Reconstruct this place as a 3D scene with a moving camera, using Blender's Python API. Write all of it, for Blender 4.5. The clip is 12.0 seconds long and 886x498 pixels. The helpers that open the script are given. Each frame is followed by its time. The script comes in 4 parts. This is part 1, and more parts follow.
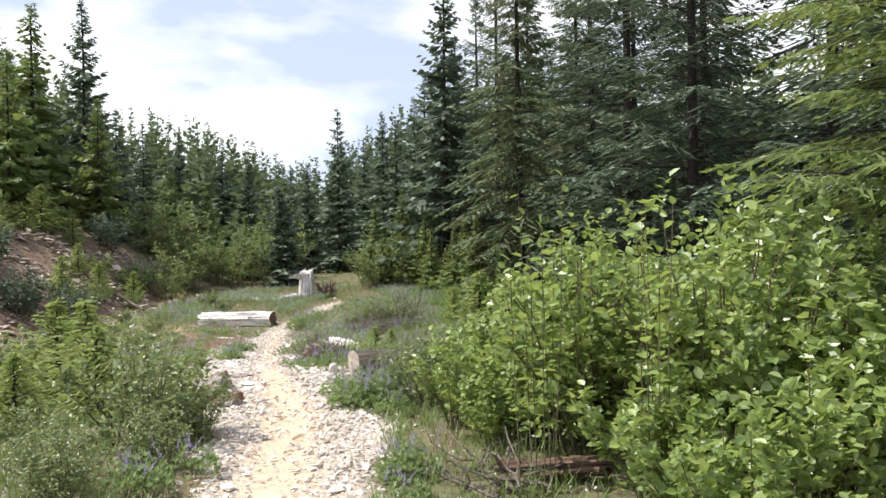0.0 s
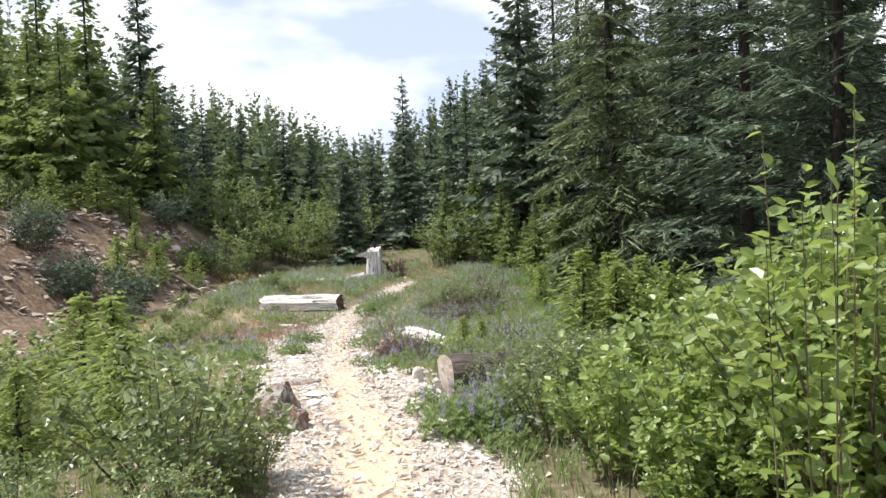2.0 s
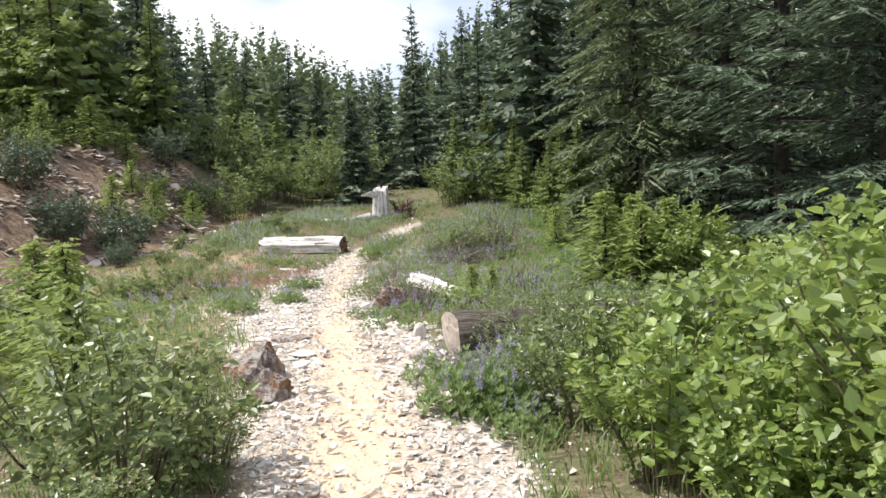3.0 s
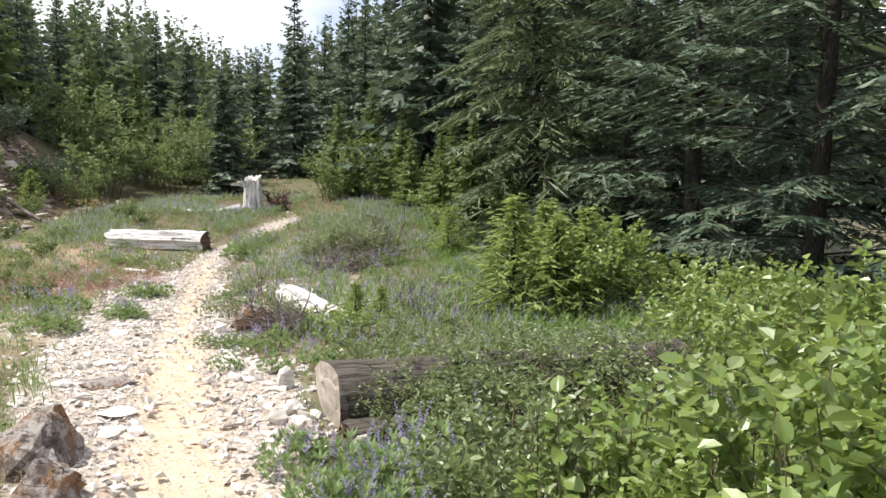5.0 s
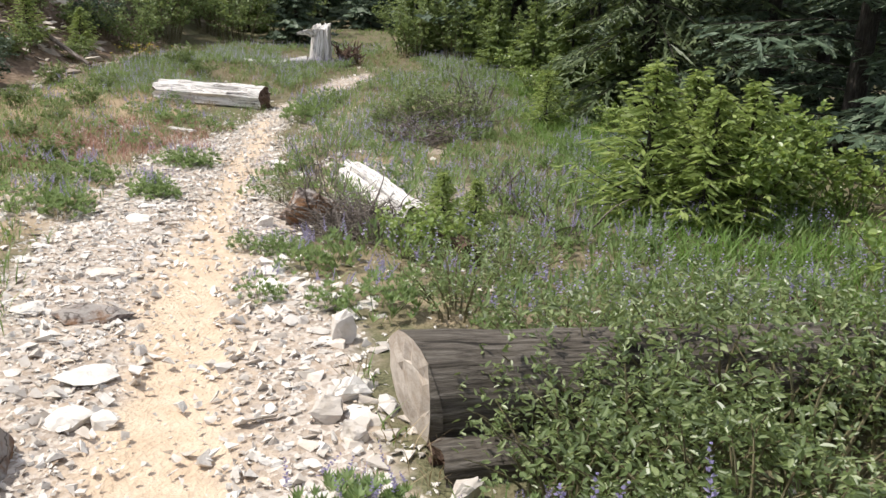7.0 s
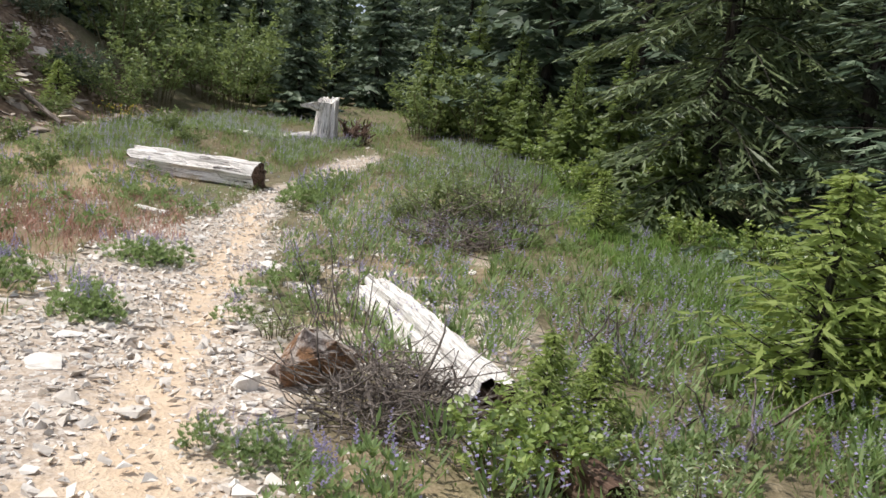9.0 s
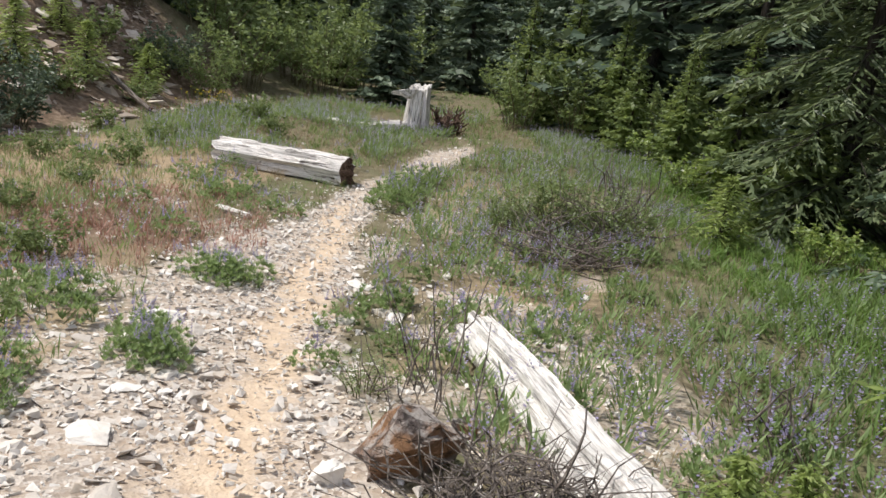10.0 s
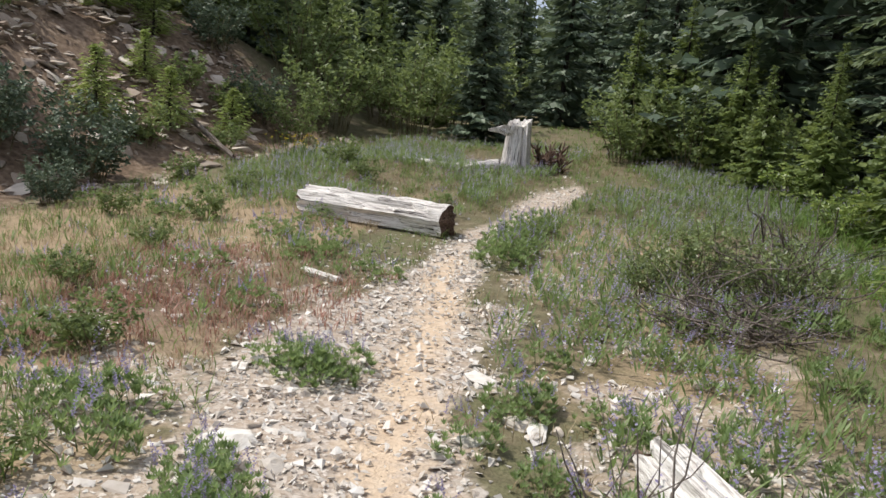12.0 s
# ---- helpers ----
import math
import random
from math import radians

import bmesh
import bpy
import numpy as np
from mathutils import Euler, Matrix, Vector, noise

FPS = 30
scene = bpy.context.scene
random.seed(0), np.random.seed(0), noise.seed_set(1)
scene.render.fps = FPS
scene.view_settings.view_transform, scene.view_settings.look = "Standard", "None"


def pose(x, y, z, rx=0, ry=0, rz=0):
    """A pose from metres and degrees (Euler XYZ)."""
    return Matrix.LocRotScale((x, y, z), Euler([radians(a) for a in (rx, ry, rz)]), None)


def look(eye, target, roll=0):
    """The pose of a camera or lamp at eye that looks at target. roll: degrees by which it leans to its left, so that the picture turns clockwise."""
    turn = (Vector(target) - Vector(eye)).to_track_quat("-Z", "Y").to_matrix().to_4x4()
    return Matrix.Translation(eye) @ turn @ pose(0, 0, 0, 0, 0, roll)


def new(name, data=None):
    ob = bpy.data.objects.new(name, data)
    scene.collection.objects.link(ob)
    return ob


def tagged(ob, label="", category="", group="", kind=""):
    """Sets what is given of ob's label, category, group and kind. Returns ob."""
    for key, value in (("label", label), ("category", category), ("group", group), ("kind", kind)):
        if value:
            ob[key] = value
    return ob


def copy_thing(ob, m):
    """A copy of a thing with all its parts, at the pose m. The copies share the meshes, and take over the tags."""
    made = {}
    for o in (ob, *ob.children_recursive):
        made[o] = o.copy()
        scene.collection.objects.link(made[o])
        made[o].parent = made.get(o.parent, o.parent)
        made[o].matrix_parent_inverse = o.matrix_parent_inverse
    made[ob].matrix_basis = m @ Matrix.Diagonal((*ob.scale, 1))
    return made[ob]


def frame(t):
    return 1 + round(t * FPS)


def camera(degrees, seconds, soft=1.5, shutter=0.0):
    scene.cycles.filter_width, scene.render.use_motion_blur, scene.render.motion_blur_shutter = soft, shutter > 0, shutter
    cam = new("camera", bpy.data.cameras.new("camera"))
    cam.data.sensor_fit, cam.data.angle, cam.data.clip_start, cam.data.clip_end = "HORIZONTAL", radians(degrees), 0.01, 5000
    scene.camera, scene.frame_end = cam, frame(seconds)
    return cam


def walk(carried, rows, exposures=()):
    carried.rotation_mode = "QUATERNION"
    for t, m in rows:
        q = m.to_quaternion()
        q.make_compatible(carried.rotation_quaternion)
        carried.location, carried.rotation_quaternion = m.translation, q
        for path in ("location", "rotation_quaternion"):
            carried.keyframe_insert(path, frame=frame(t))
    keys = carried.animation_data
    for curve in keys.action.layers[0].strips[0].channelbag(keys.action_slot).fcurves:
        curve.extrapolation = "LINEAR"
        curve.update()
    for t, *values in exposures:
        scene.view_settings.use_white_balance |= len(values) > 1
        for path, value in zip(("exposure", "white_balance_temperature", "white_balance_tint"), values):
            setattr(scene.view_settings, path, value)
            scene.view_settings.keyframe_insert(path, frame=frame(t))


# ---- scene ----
cam = camera(56.9, 12.0, 1.5)
PATH = [
    (0, (-0.076, -0.192, 1.576), (-0.057, 1.808, 1.568), -1.0),
    (0.5, (-0.241, 0.305, 1.589), (-0.28, 2.303, 1.675), 0.9),
    (1, (-0.344, 0.819, 1.564), (-0.42, 2.813, 1.692), 0.0),
    (1.5, (-0.461, 1.351, 1.571), (-0.589, 3.347, 1.575), -1.2),
    (2, (-0.549, 1.943, 1.602), (-0.683, 3.938, 1.533), -2.0),
    (2.5, (-0.576, 2.514, 1.593), (-0.746, 4.502, 1.448), -2.0),
    (2.7, (-0.567, 2.715, 1.584), (-0.737, 4.698, 1.382), -1.9),
    (4.3, (-0.596, 4.158, 1.622), (-0.722, 6.141, 1.389), -2.5),
    (4.5, (-0.644, 4.365, 1.638), (-0.607, 6.359, 1.492), -0.9),
    (5, (-0.721, 4.847, 1.599), (-0.59, 6.829, 1.361), 1.1),
    (5.5, (-0.816, 5.349, 1.577), (-0.723, 7.326, 1.293), 1.4),
    (6, (-0.894, 5.875, 1.54), (-0.639, 7.811, 1.105), 2.9),
    (6.5, (-0.937, 6.41, 1.483), (-0.728, 8.331, 0.968), 4.5),
    (7, (-0.957, 6.958, 1.473), (-0.978, 8.874, 0.899), 3.4),
    (7.2, (-0.975, 7.184, 1.437), (-0.91, 9.101, 0.873), 4.4),
    (8.8, (-1.529, 9.116, 1.284), (-1.493, 11.074, 0.878), 7.7),
    (9, (-1.561, 9.321, 1.263), (-1.559, 11.286, 0.89), 7.4),
    (9.5, (-1.663, 9.814, 1.332), (-1.926, 11.746, 0.888), 5.9),
    (10, (-1.817, 10.247, 1.381), (-2.008, 12.187, 0.935), 7.8),
    (10.5, (-1.952, 10.654, 1.373), (-2.32, 12.572, 0.94), 6.5),
    (11, (-2.037, 10.938, 1.385), (-2.551, 12.801, 0.871), 5.8),
    (11.5, (-2.236, 11.225, 1.39), (-2.577, 13.153, 0.982), 8.1),
    (12, (-2.342, 11.606, 1.304), (-2.748, 13.526, 0.918), 5.4),
]
EXPOSURE = [(0, 0.52), (2.5, 0.56), (4.5, 0.50), (5.5, 0.56), (7, 0.27), (9, 0.15), (10, 0.07), (11, -0.11), (12, -0.02)]
walk(cam, [(t, look(eye, target, roll)) for t, eye, target, roll in PATH], EXPOSURE)

# ---- light ----
SUN_AZ, SUN_EL = radians(-88), radians(57)     # azimuth from +y towards +x
to_sun = Vector((math.sin(SUN_AZ) * math.cos(SUN_EL), math.cos(SUN_AZ) * math.cos(SUN_EL), math.sin(SUN_EL)))
sun_data = bpy.data.lights.new("sun", "SUN")
sun_data.energy, sun_data.angle, sun_data.color = 4.3, radians(0.6), (1.0, 0.95, 0.86)
sun = new("sun", sun_data)
sun.matrix_world = look(to_sun * 60, (0, 0, 0))


def make_world():
    w = bpy.data.worlds.new("sky")
    w.use_nodes = True
    scene.world = w
    nt = w.node_tree
    n = nt.nodes
    n.clear()
    out = n.new("ShaderNodeOutputWorld")
    sky = n.new("ShaderNodeTexSky")
    sky.sky_type, sky.sun_disc = "NISHITA", False
    sky.sun_elevation, sky.sun_rotation = SUN_EL, SUN_AZ
    clear = n.new("ShaderNodeBackground")
    clear.inputs["Strength"].default_value = 0.13
    nt.links.new(sky.outputs[0], clear.inputs["Color"])
    co = n.new("ShaderNodeTexCoord")
    mp = n.new("ShaderNodeMapping")
    mp.inputs["Location"].default_value = (0.35, 0.1, 0.30)
    mp.inputs["Scale"].default_value = (1.0, 1.0, 2.6)
    nt.links.new(co.outputs["Generated"], mp.inputs[0])
    nz = n.new("ShaderNodeTexNoise")
    nz.inputs["Scale"].default_value, nz.inputs["Detail"].default_value = 2.4, 5
    nz.inputs["Roughness"].default_value = 0.5
    nt.links.new(mp.outputs[0], nz.inputs["Vector"])
    ramp = n.new("ShaderNodeValToRGB")
    ramp.color_ramp.elements[0].position, ramp.color_ramp.elements[1].position = 0.46, 0.57
    ramp.color_ramp.elements[0].color = (0.52, 0.58, 0.74, 1)
    ramp.color_ramp.elements[1].color = (1.0, 1.0, 1.0, 1)
    nt.links.new(nz.outputs[0], ramp.inputs[0])
    cloud = n.new("ShaderNodeBackground")
    cloud.inputs["Strength"].default_value = 1.02
    nt.links.new(ramp.outputs[0], cloud.inputs["Color"])
    mix = n.new("ShaderNodeMixShader")
    mix.inputs[0].default_value = 0.82
    nt.links.new(clear.outputs[0], mix.inputs[1])
    nt.links.new(cloud.outputs[0], mix.inputs[2])
    nt.links.new(mix.outputs[0], out.inputs[0])


make_world()


# ---- materials ----
class Nodes:
    """A small wrapper to write node materials in few lines."""

    def __init__(self, name):
        self.mat = bpy.data.materials.new(name)
        self.mat.use_nodes = True
        self.nt = self.mat.node_tree
        self.nt.nodes.clear()
        self.out = self.nt.nodes.new("ShaderNodeOutputMaterial")

    def add(self, kind, **values):
        node = self.nt.nodes.new(kind)
        for key, value in values.items():
            node.inputs[key.replace("_", " ")].default_value = value
        return node

    def link(self, a, b):
        self.nt.links.new(a, b)

    def coords(self, scale=(1, 1, 1), world=True):
        if world:
            src = self.nt.nodes.new("ShaderNodeNewGeometry").outputs["Position"]
        else:
            src = self.nt.nodes.new("ShaderNodeTexCoord").outputs["Object"]
        mp = self.nt.nodes.new("ShaderNodeMapping")
        mp.inputs["Scale"].default_value = scale
        self.link(src, mp.inputs[0])
        return mp.outputs[0]

    def noise(self, vec, scale, detail=4, rough=0.55):
        nz = self.add("ShaderNodeTexNoise", Scale=scale, Detail=detail, Roughness=rough)
        self.link(vec, nz.inputs["Vector"])
        return nz.outputs[0]

    def ramp(self, fac, stops):
        r = self.nt.nodes.new("ShaderNodeValToRGB")
        while len(r.color_ramp.elements) < len(stops):
            r.color_ramp.elements.new(0.5)
        for e, (p, c) in zip(r.color_ramp.elements, stops):
            e.position, e.color = p, (*c, 1)
        self.link(fac, r.inputs[0])
        return r.outputs[0]

    def mixc(self, fac, a, b, how="MIX"):
        m = self.nt.nodes.new("ShaderNodeMix")
        m.data_type, m.blend_type = "RGBA", how
        for i, v in ((0, fac), (6, a), (7, b)):
            if isinstance(v, bpy.types.NodeSocket):
                self.link(v, m.inputs[i])
            elif i == 0:
                m.inputs[0].default_value = v
            else:
                m.inputs[i].default_value = (*v, 1)
        return m.outputs[2]

    def math(self, how, a, b=0.0):
        m = self.nt.nodes.new("ShaderNodeMath")
        m.operation = how
        for i, v in ((0, a), (1, b)):
            if isinstance(v, bpy.types.NodeSocket):
                self.link(v, m.inputs[i])
            else:
                m.inputs[i].default_value = v
        return m.outputs[0]

    def attr(self, name):
        a = self.nt.nodes.new("ShaderNodeAttribute")
        a.attribute_name = name
        return a.outputs["Fac"]

    def bump(self, height, strength, distance):
        b = self.add("ShaderNodeBump", Strength=strength, Distance=distance)
        self.link(height, b.inputs["Height"])
        return b.outputs[0]

    def surface(self, color, rough=0.8, normal=None, spec=0.3):
        p = self.add("ShaderNodeBsdfPrincipled")
        p.inputs["Specular IOR Level"].default_value = spec
        if isinstance(color, bpy.types.NodeSocket):
            self.link(color, p.inputs["Base Color"])
        else:
            p.inputs["Base Color"].default_value = (*color, 1)
        if isinstance(rough, bpy.types.NodeSocket):
            self.link(rough, p.inputs["Roughness"])
        else:
            p.inputs["Roughness"].default_value = rough
        if normal:
            self.link(normal, p.inputs["Normal"])
        return p.outputs[0]

    def done(self, shader):
        self.link(shader, self.out.inputs[0])
        return self.mat


def leaf_material(name, dark, mid, light, rough=0.45, through_light=0.3, spec=0.4, patchy=0.55, pale=None):
    k = Nodes(name)
    isl = k.nt.nodes.new("ShaderNodeNewGeometry").outputs["Random Per Island"]
    col = k.ramp(isl, [(0.0, dark), (0.55, mid), (1.0, light)])
    if pale:
        col = k.mixc(k.ramp(isl, [(0.94, (0, 0, 0)), (0.96, (1, 1, 1))]), col, pale)
    big = k.noise(k.coords(), 1.7, 2)
    col = k.mixc(k.math("MULTIPLY", big, patchy), col, tuple(v * 0.45 for v in mid))
    obj = k.nt.nodes.new("ShaderNodeObjectInfo").outputs["Random"]
    col = k.mixc(k.math("MULTIPLY", obj, 0.3), col, tuple(v * 0.6 for v in mid))
    body = k.surface(col, rough, None, spec)
    tr = k.add("ShaderNodeBsdfTranslucent")
    k.link(k.mixc(0.5, col, (light[0] * 1.05, light[1] * 1.05, light[2] * 0.75)), tr.inputs["Color"])
    mx = k.nt.nodes.new("ShaderNodeMixShader")
    mx.inputs[0].default_value = through_light
    k.link(body, mx.inputs[1])
    k.link(tr.outputs[0], mx.inputs[2])
    return k.done(mx.outputs[0])


def ground_material(name):
    k = Nodes(name)
    co = k.coords()
    fine = k.noise(co, 60, 4, 0.65)
    mid = k.noise(co, 9, 5, 0.6)
    big = k.noise(co, 1.3, 4, 0.6)
    vor = k.add("ShaderNodeTexVoronoi", Scale=38.0)
    k.link(co, vor.inputs["Vector"])
    vor2 = k.add("ShaderNodeTexVoronoi", Scale=95.0)
    k.link(co, vor2.inputs["Vector"])
    soil = k.ramp(mid, [(0.3, (0.09, 0.075, 0.05)), (0.5, (0.17, 0.14, 0.09)), (0.7, (0.27, 0.23, 0.16))])
    moss = k.ramp(fine, [(0.3, (0.085, 0.085, 0.045)), (0.7, (0.20, 0.19, 0.11))])
    soil = k.mixc(k.ramp(big, [(0.42, (0, 0, 0)), (0.6, (1, 1, 1))]), soil, moss)
    gravel = k.ramp(vor.outputs["Color"], [(0.1, (0.27, 0.22, 0.18)), (0.5, (0.43, 0.37, 0.32)), (0.9, (0.62, 0.56, 0.51))])
    gravel = k.mixc(k.ramp(mid, [(0.42, (0, 0, 0)), (0.62, (0.6, 0.6, 0.6))]), gravel, (0.43, 0.335, 0.255))
    sand = k.ramp(mid, [(0.3, (0.52, 0.395, 0.285)), (0.5, (0.60, 0.475, 0.355)), (0.7, (0.67, 0.555, 0.435))])
    sand = k.mixc(k.math("MULTIPLY", fine, 0.35), sand, (0.50, 0.365, 0.265))
    rust = k.ramp(mid, [(0.3, (0.09, 0.064, 0.046)), (0.5, (0.185, 0.130, 0.092)), (0.7, (0.31, 0.235, 0.175))])
    dry = k.ramp(fine, [(0.3, (0.24, 0.175, 0.11)), (0.7, (0.44, 0.345, 0.235))])
    wob = k.math("MULTIPLY", k.math("SUBTRACT", mid, 0.5), 0.9)

    def mask(attribute):
        v = k.math("ADD", k.attr(attribute), wob)
        return k.ramp(v, [(0.30, (0, 0, 0)), (0.72, (1, 1, 1))])
    col = k.mixc(mask("dry"), soil, dry)
    col = k.mixc(mask("rust"), col, rust)
    col = k.mixc(mask("gravel"), col, gravel)
    col = k.mixc(mask("sand"), col, sand)
    h = k.math("ADD", k.math("MULTIPLY", vor.outputs["Distance"], 0.8), k.math("ADD", k.math("MULTIPLY", vor2.outputs["Distance"], 0.3), fine))
    return k.done(k.surface(col, 0.93, k.bump(h, 0.8, 0.012), 0.15))


def stone_material(name, stops, scale=14, pale=0.4, stain=(0.34, 0.26, 0.18)):
    k = Nodes(name)
    obj = k.nt.nodes.new("ShaderNodeObjectInfo").outputs["Random"]
    isl = k.nt.nodes.new("ShaderNodeNewGeometry").outputs["Random Per Island"]
    rnd = k.math("FRACT", k.math("ADD", obj, isl))
    co = k.coords()
    col = k.ramp(rnd, stops)
    spots = k.noise(co, scale, 5, 0.65)
    col = k.mixc(k.ramp(spots, [(0.45, (0, 0, 0)), (0.72, (0.45, 0.45, 0.45))]), col, stain)
    fine = k.noise(co, scale * 7, 4, 0.7)
    col = k.mixc(k.math("MULTIPLY", fine, pale), col, (0.62, 0.59, 0.54))
    return k.done(k.surface(col, 0.9, k.bump(k.math("ADD", spots, fine), 0.5, 0.01), 0.2))


def boulder_material(name):
    """Dark slate with rust-orange faces, a paler tone on upward faces and cracks."""
    k = Nodes(name)
    co = k.coords()
    big, mid, fine = k.noise(co, 3.4, 4, 0.6), k.noise(co, 11, 6, 0.7), k.noise(co, 70, 4, 0.7)
    col = k.ramp(mid, [(0.35, (0.11, 0.085, 0.075)), (0.52, (0.26, 0.21, 0.19)), (0.68, (0.43, 0.38, 0.36))])
    col = k.mixc(k.ramp(big, [(0.48, (0, 0, 0)), (0.58, (0.85, 0.85, 0.85))]), col, (0.34, 0.18, 0.09))
    up = k.nt.nodes.new("ShaderNodeSeparateXYZ")
    k.link(k.nt.nodes.new("ShaderNodeNewGeometry").outputs["Normal"], up.inputs[0])
    # the paler tone grows with the normal's z, broken up by noise
    pale_top = k.math("MULTIPLY", k.ramp(k.math("ADD", mid, k.math("MULTIPLY", up.outputs[2], 0.25)), [(0.62, (0, 0, 0)), (0.74, (1, 1, 1))]), 0.8)
    col = k.mixc(pale_top, col, (0.47, 0.43, 0.40))
    crack = k.noise(k.coords((1.0, 1.0, 2.6)), 6, 3, 0.5)
    col = k.mixc(k.ramp(crack, [(0.475, (0, 0, 0)), (0.495, (0.85, 0.85, 0.85)), (0.515, (0, 0, 0))]), col, (0.035, 0.025, 0.02))
    return k.done(k.surface(col, 0.9, k.bump(k.math("ADD", mid, fine), 0.9, 0.03), 0.2))


def wood_material(name, dark, mid, light, stretch=(9, 9, 0.7), crack=0.5):
    """Weathered wood with its grain along the object's z."""
    k = Nodes(name)
    co = k.coords(stretch, world=False)
    grain = k.noise(co, 6, 6, 0.7)
    cracks = k.noise(co, 2.6, 4, 0.6)
    patch = k.noise(k.coords(world=False), 3, 4, 0.6)
    col = k.ramp(grain, [(0.34, dark), (0.5, mid), (0.66, light)])
    col = k.mixc(k.ramp(cracks, [(0.35, (crack * 1.6,) * 3), (0.42, (0, 0, 0))]), col, tuple(v * 0.25 for v in dark))
    col = k.mixc(k.ramp(patch, [(0.5, (0, 0, 0)), (0.72, (0.45, 0.45, 0.45))]), col, tuple(v * 0.6 for v in mid))
    return k.done(k.surface(col, 0.85, k.bump(k.math("ADD", grain, cracks), 0.8, 0.02), 0.2))


def end_grain_material(name):
    k = Nodes(name)
    co = k.coords(world=False)
    ring = k.add("ShaderNodeTexWave", Scale=22.0, Distortion=11.0, Detail=5.0)
    ring.wave_type, ring.rings_direction = "RINGS", "Z"
    k.link(co, ring.inputs["Vector"])
    n2 = k.noise(co, 9, 6, 0.7)
    col = k.ramp(ring.outputs["Fac"], [(0.2, (0.40, 0.33, 0.275)), (0.8, (0.44, 0.375, 0.315))])
    col = k.mixc(k.ramp(n2, [(0.42, (0, 0, 0)), (0.62, (0.9, 0.9, 0.9))]), col, (0.58, 0.53, 0.48))
    n3 = k.noise(co, 5, 5, 0.65)
    col = k.mixc(k.ramp(n3, [(0.5, (0, 0, 0)), (0.66, (0.7, 0.7, 0.7))]), col, (0.24, 0.18, 0.14))
    return k.done(k.surface(col, 0.9, k.bump(k.math("ADD", n2, n3), 0.7, 0.012), 0.15))


M_GROUND = ground_material("trail_and_soil")
M_STONE = stone_material("pale_broken_stone", [(0.0, (0.46, 0.41, 0.37)), (0.4, (0.65, 0.605, 0.565)), (0.8, (0.79, 0.755, 0.72)), (1.0, (0.58, 0.48, 0.385))], pale=0.25)
M_RUST = stone_material("rusty_slate", [(0.0, (0.15, 0.110, 0.088)), (0.4, (0.29, 0.21, 0.155)), (0.75, (0.45, 0.365, 0.30)), (1.0, (0.66, 0.59, 0.52))], 8)
M_BOULDER = boulder_material("boulder_stone")
M_SILVER = wood_material("bleached_wood", (0.33, 0.29, 0.265), (0.72, 0.685, 0.655), (0.88, 0.86, 0.835), (13, 13, 0.8), 0.46)
M_CRACKED = wood_material("cracked_bleached_wood", (0.17, 0.14, 0.125), (0.70, 0.66, 0.635), (0.89, 0.865, 0.845), (10, 10, 0.5), 0.62)
M_GREY = wood_material("grey_log_wood", (0.05, 0.042, 0.035), (0.105, 0.09, 0.075), (0.18, 0.16, 0.14))
M_ROT = wood_material("rotten_wood", (0.05, 0.03, 0.02), (0.13, 0.08, 0.06), (0.24, 0.18, 0.14))
M_BARK = wood_material("conifer_bark", (0.025, 0.021, 0.018), (0.055, 0.046, 0.04), (0.10, 0.09, 0.08), (10, 10, 2.0))
M_TWIG = wood_material("dead_twig", (0.075, 0.06, 0.052), (0.17, 0.14, 0.122), (0.32, 0.285, 0.26))
M_STEM = wood_material("live_stem", (0.09, 0.075, 0.04), (0.16, 0.14, 0.08), (0.23, 0.21, 0.13))
M_END = end_grain_material("sawn_end_grain")
M_FIR = leaf_material("fir_needles", (0.040, 0.068, 0.044), (0.112, 0.162, 0.103), (0.26, 0.32, 0.225), 0.5, 0.16, 0.35, 0.5)
M_HEMLOCK = leaf_material("hemlock_needles", (0.048, 0.072, 0.034), (0.125, 0.168, 0.078), (0.25, 0.30, 0.15), 0.5, 0.24, 0.4, 0.5)
M_YOUNG = leaf_material("young_fir_needles", (0.16, 0.225, 0.060), (0.30, 0.385, 0.115), (0.46, 0.53, 0.20), 0.5, 0.45, 0.4, 0.35)
M_YOUNGHEM = leaf_material("young_hemlock_needles", (0.09, 0.135, 0.042), (0.18, 0.245, 0.08), (0.32, 0.385, 0.145), 0.5, 0.40)
M_FARFIR = leaf_material("distant_needles", (0.078, 0.112, 0.068), (0.140, 0.190, 0.105), (0.225, 0.275, 0.15), 0.6, 0.30, 0.3, 0.5)
M_ALDER = leaf_material("alder_leaf", (0.065, 0.115, 0.026), (0.235, 0.335, 0.085), (0.50, 0.59, 0.215), 0.40, 0.42, 0.8, 0.42, (0.40, 0.48, 0.23))
M_WILLOW = leaf_material("willow_leaf", (0.060, 0.095, 0.032), (0.185, 0.250, 0.088), (0.40, 0.46, 0.22), 0.42, 0.36, 0.8, 0.45)
M_GRASS = leaf_material("green_grass", (0.085, 0.145, 0.036), (0.175, 0.265, 0.078), (0.31, 0.39, 0.155), 0.5, 0.38)
M_STRAW = leaf_material("dry_grass", (0.16, 0.115, 0.065), (0.31, 0.235, 0.14), (0.52, 0.42, 0.275), 0.6, 0.2)
M_REDWEED = leaf_material("reddish_weed", (0.26, 0.11, 0.085), (0.44, 0.23, 0.185), (0.60, 0.39, 0.33), 0.6, 0.25)
M_LUPINE = leaf_material("lupine_leaf", (0.10, 0.165, 0.058), (0.20, 0.30, 0.105), (0.36, 0.45, 0.21), 0.55, 0.40)
